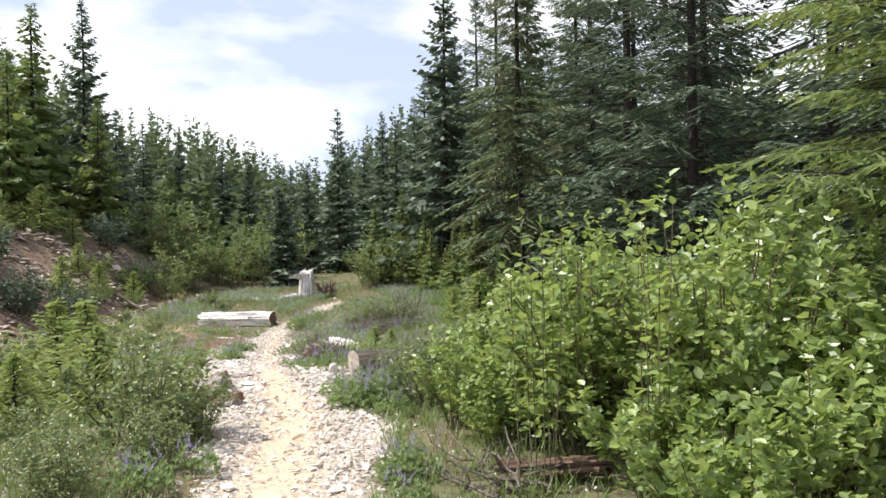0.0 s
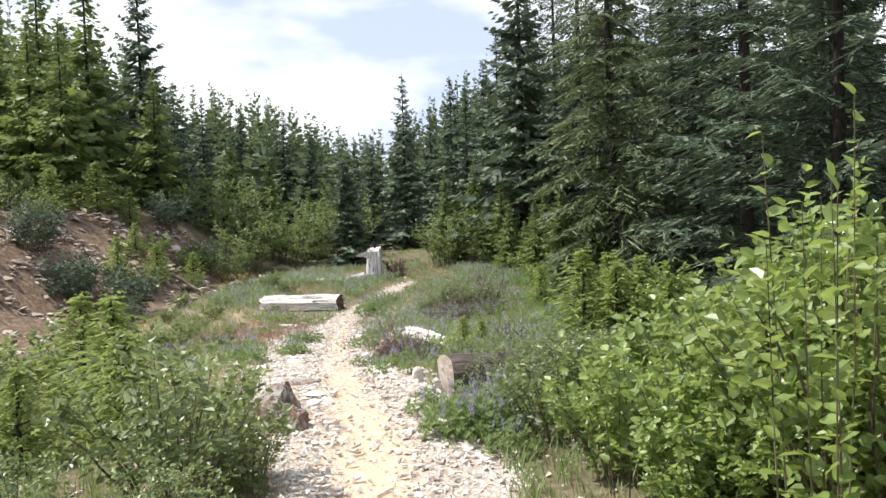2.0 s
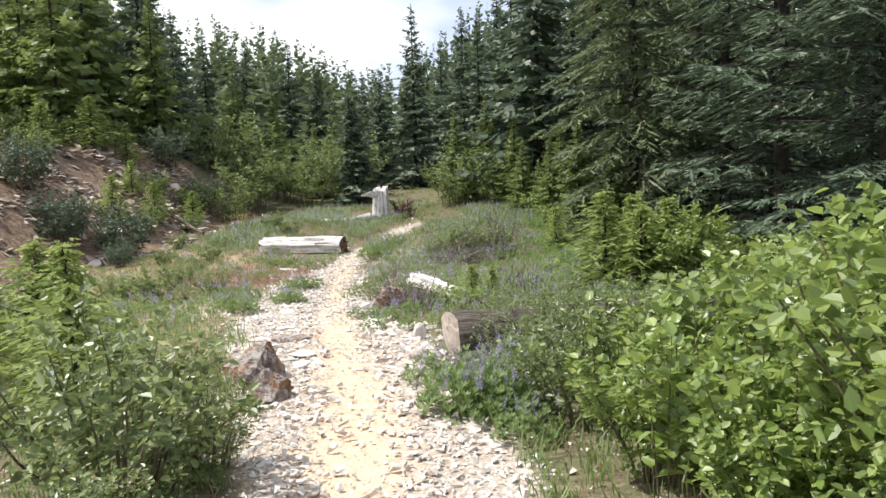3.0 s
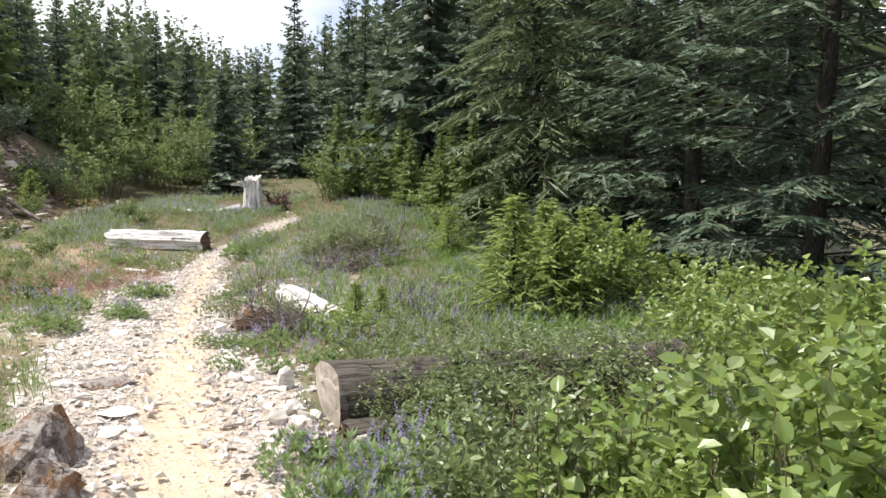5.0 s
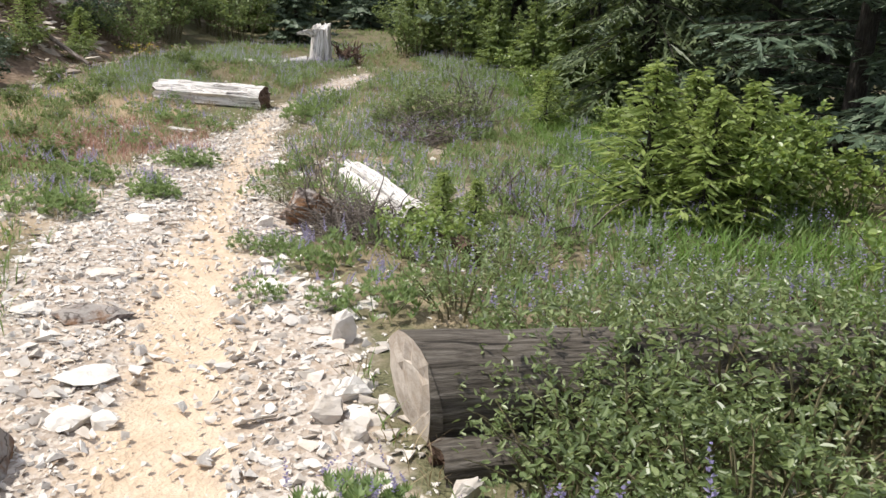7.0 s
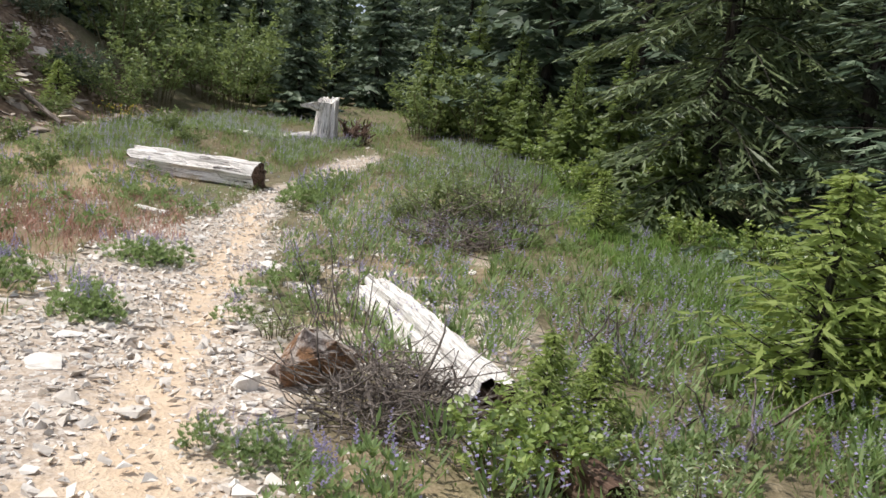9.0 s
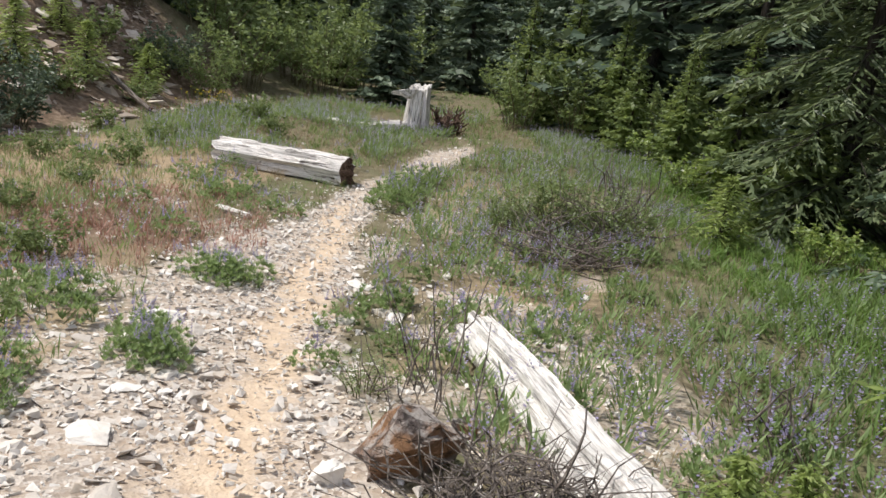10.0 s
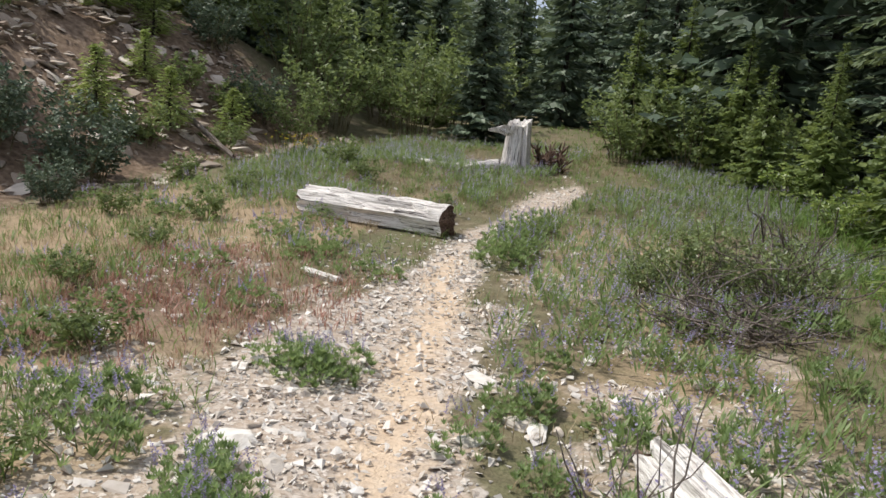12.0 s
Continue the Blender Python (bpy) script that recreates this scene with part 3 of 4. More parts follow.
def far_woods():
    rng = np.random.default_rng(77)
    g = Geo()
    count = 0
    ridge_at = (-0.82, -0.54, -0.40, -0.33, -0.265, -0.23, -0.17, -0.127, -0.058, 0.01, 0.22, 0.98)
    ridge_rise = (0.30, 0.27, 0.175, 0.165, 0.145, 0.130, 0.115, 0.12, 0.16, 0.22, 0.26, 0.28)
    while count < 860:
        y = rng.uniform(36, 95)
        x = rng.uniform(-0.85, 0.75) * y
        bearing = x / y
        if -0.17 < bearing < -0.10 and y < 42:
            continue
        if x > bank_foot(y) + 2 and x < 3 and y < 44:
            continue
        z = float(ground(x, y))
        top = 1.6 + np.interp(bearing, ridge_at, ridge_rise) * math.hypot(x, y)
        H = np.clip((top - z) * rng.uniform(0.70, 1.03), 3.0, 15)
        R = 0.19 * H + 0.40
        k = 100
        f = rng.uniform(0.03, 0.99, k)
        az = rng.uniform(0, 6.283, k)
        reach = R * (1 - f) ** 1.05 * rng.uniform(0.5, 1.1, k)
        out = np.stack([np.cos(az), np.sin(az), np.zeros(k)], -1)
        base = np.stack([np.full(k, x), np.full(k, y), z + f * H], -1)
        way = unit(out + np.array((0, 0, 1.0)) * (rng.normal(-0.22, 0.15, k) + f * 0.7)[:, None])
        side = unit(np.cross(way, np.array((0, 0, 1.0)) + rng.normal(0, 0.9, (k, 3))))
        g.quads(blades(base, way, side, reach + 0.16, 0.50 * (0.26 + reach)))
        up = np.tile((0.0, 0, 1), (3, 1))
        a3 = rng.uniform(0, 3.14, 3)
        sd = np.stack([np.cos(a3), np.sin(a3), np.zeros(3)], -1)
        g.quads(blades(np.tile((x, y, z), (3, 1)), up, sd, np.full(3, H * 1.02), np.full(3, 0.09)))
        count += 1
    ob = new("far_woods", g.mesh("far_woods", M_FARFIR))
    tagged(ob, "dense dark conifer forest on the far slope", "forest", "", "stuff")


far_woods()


# ---- logs, stumps and dead wood ----
def log_mesh(length, r0, r1, seed, sides=22, rings=26, lump=0.05, ragged=0.0, splits=5, skew=None):
    """A log along z from 0 to length with weather splits; ragged: the depth of the broken ends."""
    rng = np.random.default_rng(seed)
    t = np.linspace(0, 1, rings)
    a = np.arange(sides) * 2 * np.pi / sides
    r = (r0 + (r1 - r0) * t)[:, None] * (1 + lump * rng.normal(0, 1, (1, sides)) + 0.16 * lump * rng.normal(0, 1, (rings, sides)))
    for q in range(splits):
        at, lo, hi = rng.integers(0, sides), rng.uniform(0, 0.5), rng.uniform(0.5, 1)
        r[(t >= lo) & (t <= hi), at] *= rng.uniform(0.80, 0.92)
    z = length * t[:, None] * np.ones(sides)
    if ragged:
        z[0] += rng.uniform(0, ragged, sides)
        z[-1] -= rng.uniform(0, ragged, sides)
    if skew is not None:
        z[0] += 0.33 * (np.cos(a) * r[0] * skew[0] + np.sin(a) * r[0] * skew[1] + r0)
    sway = np.cumsum(rng.normal(0, 0.0016, (rings, 2)), 0) * length
    P = np.stack([np.cos(a) * r + sway[:, :1], np.sin(a) * r + sway[:, 1:], z], -1)
    g = Geo()
    i, j = np.meshgrid(np.arange(rings - 1), np.arange(sides), indexing="ij")
    k = (j + 1) % sides
    g.add(P, np.stack([i * sides + j, i * sides + k, (i + 1) * sides + k, (i + 1) * sides + j], -1).reshape(-1, 4))
    ends = []
    for ring, flip in ((P[0], True), (P[-1], False)):
        e = Geo()
        inner = ring.mean(0) + (ring - ring.mean(0)) * 0.5 + np.array((0, 0, 1)) * rng.normal(0, 0.006 + ragged * 0.3, (sides, 1))
        e.add(np.concatenate([ring, inner]), [((q + 1) % sides, q, sides + q, sides + (q + 1) % sides) if flip else (q, (q + 1) % sides, sides + (q + 1) % sides, sides + q) for q in range(sides)])
        e.f.append([2 * sides - 1 - q if flip else sides + q for q in range(sides)])
        ends.append(e)
    return g, ends


def lay(a, b, roll=0.0):
    """The pose that takes z from a to b."""
    a, b = Vector(a), Vector(b)
    return Matrix.Translation(a) @ (b - a).to_track_quat("Z", "Y").to_matrix().to_4x4() @ pose(0, 0, 0, 0, 0, roll)


def make_log(name, label, a, b, r0, r1, seed, body, end, ragged=0.0, roll=0.0, lump=0.05, splits=6, category="log", slant=None):
    ob = tagged(new(name), label, category)
    ob.matrix_basis = lay(a, b, roll)
    g, ends = log_mesh((Vector(b) - Vector(a)).length, r0, r1, seed, ragged=ragged, lump=lump, splits=splits, skew=None if slant is None else (ob.matrix_basis.to_3x3().transposed() @ Vector(slant))[:2])
    part("log_body", g, body, ob)
    for e in ends:
        part("log_end", e, end, ob)
    return ob


make_log("weathered_log", "bleached grey-white log with long cracks beside the trail", spot(-6.30, 21.42, 0.16), spot(-4.22, 20.93, 0.17), 0.205, 0.215, 31, M_CRACKED, M_ROT, 0.12, 40, 0.06, 14)
make_log("fallen_log", "bleached broken log lying in the lupines", spot(-2.04, 15.12, 0.15), spot(-1.20, 12.84, 0.06), 0.125, 0.145, 32, M_SILVER, M_ROT, 0.26, 10, 0.085, 12)
make_log("log_fragment", "short rotten dark end of a broken log", spot(-1.02, 12.36, 0.06), spot(-0.80, 11.98, 0.07), 0.10, 0.09, 33, M_ROT, M_ROT, 0.14, 0, 0.10, 6)
cut_log = make_log("cut_log", "sawn grey log with a flat cut end by the trail", spot(-1.13, 9.67, 0.19), spot(1.25, 10.12, 0.20), 0.215, 0.19, 34, M_GREY, M_END, 0.0, 0, 0.03, 5, slant=(0, -1, -0.35))
make_log("wood_slab", "dark split slab of wood under the sawn log", spot(-0.98, 9.42, 0.01), spot(-0.25, 9.62, 0.02), 0.10, 0.09, 35, M_GREY, M_ROT, 0.08, 0, 0.08, 4)
make_log("stick", "short bleached white stick on the gravel", spot(-5.10, 18.50, 0.03), spot(-4.62, 18.22, 0.03), 0.035, 0.03, 36, M_SILVER, M_SILVER, 0.03, 0, 0.08, 2, category="stick")
make_log("rotten_log", "rotten brown log under the alder leaves", spot(0.30, 5.20, 0.03), spot(1.0, 4.80, 0.12), 0.075, 0.055, 37, M_ROT, M_ROT, 0.14, 0, 0.16, 9)
make_log("rotten_log", "crumbling orange-brown log among the lupines", spot(0.55, 11.05, 0.03), spot(1.2, 11.5, 0.04), 0.09, 0.08, 38, M_ROT, M_ROT, 0.10, 0, 0.12, 6)
make_log("bank_log", "thin dead pole lying on the rocky bank", spot(-10.6, 25.6, 0.10), spot(-8.9, 24.6, 0.10), 0.06, 0.04, 39, M_TWIG, M_ROT, 0.05)
make_log("bank_log", "thin dead pole sloping down the rusty bank", spot(-11.8, 24.6, 0.10), spot(-10.3, 23.0, 0.10), 0.05, 0.04, 40, M_TWIG, M_ROT, 0.05)


def make_stump():
    rng = np.random.default_rng(41)
    ob = thing("stump", "tall bleached tree stump with deep vertical cracks", "stump", spot(-4.28, 26.5, -0.05), 15)
    sides, rings = 34, 14
    a = np.arange(sides) * 2 * np.pi / sides
    t = np.linspace(0, 1, rings)
    flute = 1 + 0.12 * np.sin(a * 5 + 1) + 0.10 * rng.normal(0, 1, sides) - 0.30 * (rng.random(sides) < 0.22)
    r = (0.205 + 0.03 * (1 - t) ** 3 + 0.01 * np.sin(t * 5))[:, None] * (flute[None] * (0.8 + 0.2 * (1 - t))[:, None] + (0.2 * t)[:, None])
    top = rng.uniform(-0.07, 0.03, sides) + 0.06 * np.cos(a - 1)
    z = 0.98 * t[:, None] + t[:, None] ** 6 * top
    P = np.stack([np.cos(a) * r, np.sin(a) * r, z], -1)
    g = Geo()
    i, j = np.meshgrid(np.arange(rings - 1), np.arange(sides), indexing="ij")
    k = (j + 1) % sides
    g.add(P, np.stack([i * sides + j, i * sides + k, (i + 1) * sides + k, (i + 1) * sides + j], -1).reshape(-1, 4))
    part("stump_body", g, M_CRACKED, ob)
    e = Geo()
    inner = P[-1] * np.array((0.5, 0.5, 1)) - np.array((0, 0, 0.05))
    e.add(np.concatenate([P[-1], inner]), [(q, (q + 1) % sides, sides + (q + 1) % sides, sides + q) for q in range(sides)])
    e.f.append([sides + q for q in range(sides)])
    part("broken_top", e, M_SILVER, ob)
    g = Geo()
    s = np.linspace(0, 1, 6)
    g.tube(np.stack([-0.08 - 0.50 * s, -0.10 - 0.05 * s, 0.80 + 0.10 * s - 0.12 * s ** 2], -1), 0.11 * (1 - 0.8 * s), 8, 0.35, rng)
    part("spur", g, M_CRACKED, ob, "bleached splintered spur")
    for az, ln in ((2.9, 0.40), (4.4, 0.30), (0.4, 0.35), (5.4, 0.3)):
        g = Geo()
        s = np.linspace(0, 1, 5)
        pts = np.stack([math.cos(az) * (0.18 + ln * s), math.sin(az) * (0.18 + ln * s), 0.22 * (1 - s) ** 1.5 + 0.02], -1)
        g.tube(pts, 0.075 * (1 - 0.75 * s), 8, 0.12, rng)
        part("root", g, M_CRACKED, ob)
    return ob


make_stump()
make_log("split_plank", "long bleached split plank lying beside the stump", spot(-6.4, 26.2, 0.05), spot(-4.55, 26.15, 0.10), 0.045, 0.06, 42, M_SILVER, M_ROT, 0.08, 0, 0.12, 4, category="dead wood")
make_log("split_plank", "jagged grey splinter of wood at the stump's foot", spot(-5.2, 25.95, 0.06), spot(-4.52, 26.15, 0.14), 0.08, 0.11, 43, M_CRACKED, M_ROT, 0.12, 0, 0.15, 4, category="dead wood")


def twig_pile(name, label, x, y, radius, height, count, seed, mat, thick=0.007, category="brush pile", upright=0.0):
    rng = np.random.default_rng(seed)
    ob = thing(name, label, category, spot(x, y))
    for q in range(count):
        g = Geo()
        az, az2 = rng.uniform(0, 6.28), rng.uniform(0, 6.28)
        p = np.array((math.cos(az), math.sin(az), 0)) * radius * math.sqrt(rng.random()) * 0.8
        ln = radius * rng.uniform(0.5, 1.2)
        d = unit(np.array((math.cos(az2), math.sin(az2), rng.uniform(0.0, 0.7) + upright)))
        s = np.linspace(0, 1, 5)[:, None]
        pts = p + d * ln * s + np.cumsum(rng.normal(0, 0.095 * radius, (5, 3)), 0)
        pts[:, 2] = np.clip(pts[:, 2] * height / radius + rng.uniform(0, height * 0.35), 0.01, height * 1.25)
        g.tube(pts, thick * rng.uniform(0.5, 1.5) * np.linspace(1, 0.35, 5), 4, cap=False)
        part("branch", g, mat, ob)
    return ob


twig_pile("brush_pile", "tangle of grey dead twigs around the broken log", -1.66, 12.84, 0.42, 0.34, 300, 51, M_TWIG, 0.0048, upright=0.16)
twig_pile("dead_shrub", "arching grey twigs over the brush pile", -1.75, 13.05, 0.34, 0.50, 15, 59, M_TWIG, 0.006, "dead shrub", 0.5)
twig_pile("brush_pile", "dark heap of dead branches in the meadow", -1.35, 17.9, 0.55, 0.42, 150, 52, M_TWIG, 0.008)
twig_pile("dead_shrub", "wide open shrub of pale bare twigs over the brush heap", -1.25, 18.7, 0.75, 0.62, 70, 60, M_TWIG, 0.006, "dead shrub", 0.7)
twig_pile("root_wad", "dark upturned root tangle behind the stump", -3.72, 26.9, 0.34, 0.50, 90, 53, M_ROT, 0.028, "roots", 0.2)
twig_pile("dead_shrub", "leafless pale shrub with crooked twigs", -0.75, 19.9, 0.42, 0.75, 36, 54, M_TWIG, 0.008, "dead shrub", 0.8)
twig_pile("dead_shrub", "thin bare crooked twigs standing in the grass", -0.45, 14.1, 0.30, 0.42, 24, 55, M_TWIG, 0.007, "dead shrub", 0.6)
twig_pile("dead_shrub", "thin grey twigs rising beside the broken log", -2.1, 13.9, 0.35, 0.55, 30, 56, M_TWIG, 0.004, "dead shrub", 1.0)

twig_pile("dead_branches", "bare grey branches sprawling under the alder leaves", 0.38, 5.0, 0.42, 0.30, 30, 57, M_TWIG, 0.011, "dead branches", 0.2)
twig_pile("dead_shrub", "pale crooked bare twigs standing in the lush grass", -0.15, 13.0, 0.32, 0.40, 16, 58, M_TWIG, 0.007, "dead shrub", 0.6)


# ---- rocks ----
def rock_mesh(name, seed, size, mat, points=13, flat=0.7, rounds=1):
    rng = np.random.default_rng(seed)
    bm = bmesh.new()
    for p in unit(rng.normal(0, 1, (points, 3))) * rng.uniform(0.72, 1.0, (points, 1)):
        bm.verts.new((p[0] * size[0], p[1] * size[1], p[2] * size[2] * flat))
    bmesh.ops.convex_hull(bm, input=bm.verts)
    bmesh.ops.delete(bm, geom=[v for v in bm.verts if not v.link_faces], context="VERTS")
    if rounds > 1:
        bmesh.ops.subdivide_edges(bm, edges=bm.edges[:], cuts=3, use_grid_fill=True)
        bmesh.ops.triangulate(bm, faces=bm.faces[:])
        for v in bm.verts:
            q = v.co * 2.6 / max(size) + Vector((seed, 0, 0))
            v.co += v.co.normalized() * min(size) * (0.16 * round(3 * noise.noise(q)) / 3 + 0.10 * noise.noise(q * 3.1))
    me = bpy.data.meshes.new(name)
    bm.to_mesh(me)
    bm.free()
    me.materials.append(mat)
    return me


def boulder(label, x, y, size, seed, mat, turn=0.0, sink=0.35):
    ob = new("boulder", rock_mesh("boulder", seed, size, mat, 17, 0.9, 2))
    ob.matrix_basis = pose(*spot(x, y, size[2] * sink), 0, 0, turn)
    return tagged(ob, label, "rock")


boulder("angular brown boulder with a rusty side beside the trail", -2.58, 9.22, (0.36, 0.28, 0.34), 75, M_BOULDER, 20, 0.12)
boulder("small broken brown boulder below the bigger one", -2.35, 8.72, (0.20, 0.18, 0.18), 62, M_BOULDER, 60)
boulder("rusty angular rock among dead twigs", -2.16, 13.34, (0.30, 0.22, 0.24), 75, M_BOULDER, 200, 0.45)
boulder("white stone at the meadow's edge", -2.42, 13.10, (0.09, 0.07, 0.08), 64, M_STONE, 0)
boulder("pale stone leaning by the sawn log", -1.32, 9.98, (0.085, 0.07, 0.08), 65, M_STONE, 30)
boulder("yellowish stone beside the sawn log", -1.40, 9.80, (0.095, 0.08, 0.075), 66, M_STONE, 80)
boulder("pale stone by the sawn log's end", -1.27, 9.66, (0.075, 0.07, 0.065), 67, M_STONE, 10)
boulder("white angular stone before the sawn log", -0.86, 9.22, (0.10, 0.09, 0.10), 68, M_STONE, 40)
boulder("pale standing stone at the gravel's edge", -1.45, 10.55, (0.08, 0.06, 0.14), 69, M_STONE, 15)
boulder("rusty stone by the brush pile", -1.95, 13.75, (0.11, 0.09, 0.09), 70, M_BOULDER, 15)
boulder("flat dark rock slab on the gravel", -2.75, 10.75, (0.26, 0.16, 0.06), 71, M_BOULDER, 15, 0.25)

flat_rng = np.random.default_rng(120)
for q in range(16):
    fy = flat_rng.uniform(8.6, 16.5)
    fx = float(trail_x(fy)) + (-1 if q % 3 else 1) * flat_rng.uniform(0.35, 0.85)
    fs = flat_rng.uniform(0.07, 0.15)
    boulder("flat pale stone bedded in the gravel", fx, fy, (fs * 1.3, fs, fs * 0.4), 130 + q, M_STONE, flat_rng.uniform(0, 360), 0.2)
for fx, fy, fs in ((-2.62, 15.5, 0.07), (-2.5, 15.62, 0.05), (-1.7, 16.7, 0.08), (-1.55, 16.8, 0.06), (-1.25, 16.8, 0.06), (-2.4, 16.9, 0.07), (-2.2, 16.2, 0.05), (-4.9, 17.4, 0.06), (-5.3, 16.7, 0.06), (-2.75, 14.75, 0.06)):
    boulder("white stone lying among the lupines", fx, fy, (fs, fs * 0.8, fs * 0.7), int(fs * 1000) + int(fy * 10), M_STONE, fx * 90, 0.3)

# ---- shrubs ----
def shrub(name, label, category, H, R, stems, seed, mat, leaf=0.07, slim=0.62, twigs=11, per=9, spread=0.9, upright=0.35, group="shrubs"):
    rng = np.random.default_rng(seed)
    ob = thing(name, label, category, group=group)
    foliage = Geo()
    for q in range(stems):
        az = q * 2.399 + rng.normal(0, 0.3)
        reach = R * math.sqrt((q + 0.6) / stems) * spread
        tall = H * (1.0 - 0.42 * (reach / R) ** 2) * rng.uniform(0.78, 1.05)
        s = np.linspace(0, 1, 7)
        out = np.array((math.cos(az), math.sin(az), 0.0))
        pts = out * (reach * (0.38 + 0.62 * s ** 1.3))[:, None] + np.array((0, 0, 1.0)) * (tall * s ** 0.9)[:, None] + np.cumsum(rng.normal(0, 0.018 * H, (7, 3)), 0) * s[:, None]
        pts[0, 2] = -0.05
        g = Geo()
        g.tube(pts, np.linspace(0.011, 0.003, 7) * (0.5 + H * 0.5), 5, cap=False)
        part("stem", g, M_STEM, ob)
        nt = int(twigs * rng.uniform(0.8, 1.2))
        ts = np.concatenate([rng.uniform(0.12, 1.0, nt), [1.0]])
        for t in ts:
            p = np.array([np.interp(t, s, pts[:, c]) for c in range(3)])
            az2 = rng.uniform(0, 6.28)
            d = unit(out * 0.35 + np.array((math.cos(az2), math.sin(az2), upright + rng.uniform(-0.2, 0.6))))
            if t == 1.0:
                d = unit(np.array((rng.normal(0, 0.2), rng.normal(0, 0.2), 1.0)))
            ln = R * rng.uniform(0.18, 0.42) * (1.15 - 0.5 * t)
            n = int(per * rng.uniform(0.7, 1.3))
            u = np.linspace(0.1, 1.0, n)
            base = p + d * ln * u[:, None] + rng.normal(0, 0.012, (n, 3))
            az3 = rng.uniform(0, 6.28) + np.arange(n) * 2.4
            rad = np.stack([np.cos(az3), np.sin(az3), np.zeros(n)], -1)
            way = unit(rad + d * 0.55 + np.array((0, 0, 1.0)) * rng.normal(0.0, 0.5, n)[:, None])
            side = unit(np.cross(way, np.array((0, 0, 1.0)) + rng.normal(0, 0.75, (n, 3))))
            size = leaf * rng.uniform(0.55, 1.2, n)
            add_leaves(foliage, leaves(base, way, side, size, size * slim))
    part("foliage", foliage, mat, ob)
    return ob


alder = shrub("alder_bush", "dense leafy green alder bush with glossy leaves", "bush", 2.05, 1.15, 36, 81, M_ALDER, 0.088, 0.62, 13, 10, group="alder bushes")
place_copies(alder, [(1.75, 4.75, 0, 0.86), (2.75, 5.9, 120, 0.9), (1.05, 5.55, 60, 0.78), (3.3, 4.4, 200, 0.8)])
alder_low = shrub("alder_bush", "low alder bush with large upright leaves", "bush", 1.05, 0.75, 20, 82, M_ALDER, 0.080, 0.66, 11, 10, upright=0.6, group="alder bushes")
place_copies(alder_low, [(0.52, 6.2, 0, 0.8), (1.25, 6.45, 70, 1.15), (0.75, 7.25, 140, 0.90), (1.75, 7.15, 200, 1.1), (1.45, 8.2, 20, 0.85), (2.5, 7.9, 100, 1.1), (0.20, 7.75, 250, 0.66), (2.1, 9.3, 310, 0.9), (3.1, 9.6, 30, 1.1), (1.85, 14.2, 10, 0.9), (1.5, 13.7, 99, 0.8), (0.15, 6.9, 33, 0.6), (1.2, 4.2, 12, 0.7), (1.75, 3.75, 80, 0.85), (2.5, 3.9, 160, 1.0), (1.5, 5.7, 90, 1.2), (2.2, 4.4, 0, 1.1), (0.42, 5.9, 140, 0.55), (1.25, 3.3, 0, 0.7)])


def single_leaves(x, y, H, R, count, seed):
    """Large single leaves on upright shoots of a bush beside the trail."""
    rng = np.random.default_rng(seed)
    ob = thing("alder_shoot", "upright alder shoots with large ribbed leaves", "bush", spot(x, y), group="alder shoots")
    g = Geo()
    u, v = np.meshgrid(np.linspace(0, 1, 9), np.linspace(-1, 1, 7), indexing="ij")
    half = 0.36 * np.sin(np.pi * u ** 0.8) ** 0.75 * (1 + 0.05 * np.cos(u * 40))
    zz = 0.10 * np.abs(v) * (half / 0.36) - 0.14 * u ** 2 + 0.018 * np.sin(u * 34 - np.abs(v) * 7) * np.abs(v)
    i, j = np.meshgrid(np.arange(8), np.arange(6), indexing="ij")
    g.add(np.stack([u, v * half, zz], -1), np.stack([i * 7 + j, (i + 1) * 7 + j, (i + 1) * 7 + j + 1, i * 7 + j + 1], -1).reshape(-1, 4))
    me = g.mesh("leaf", M_ALDER, True)
    shoots = 7
    for q in range(shoots):
        az = rng.uniform(0, 6.28)
        foot = np.array((math.cos(az), math.sin(az), 0)) * R * rng.uniform(0.2, 1)
        tip = foot * 1.25 + np.array((rng.normal(0, 0.04), rng.normal(0, 0.04), H * rng.uniform(0.7, 1.1)))
        s = Geo()
        s.tube([foot + (0, 0, -0.05), (foot + tip) / 2 + rng.normal(0, 0.01, 3), tip], (0.0045, 0.0035, 0.002), 5, cap=False)
        part("stem", s, M_STEM, ob)
        for k in range(count // shoots):
            u = 0.25 + 0.75 * k / (count // shoots - 1)
            p = foot + (tip - foot) * u
            leaf = new("leaf", me)
            leaf.parent = ob
            leaf.matrix_basis = pose(*p, rng.normal(0, 18), rng.normal(-25, 22), k * 137.5 + rng.normal(0, 15)) @ Matrix.Scale(rng.uniform(0.07, 0.105) * (1.1 - 0.3 * u), 4)
    return ob


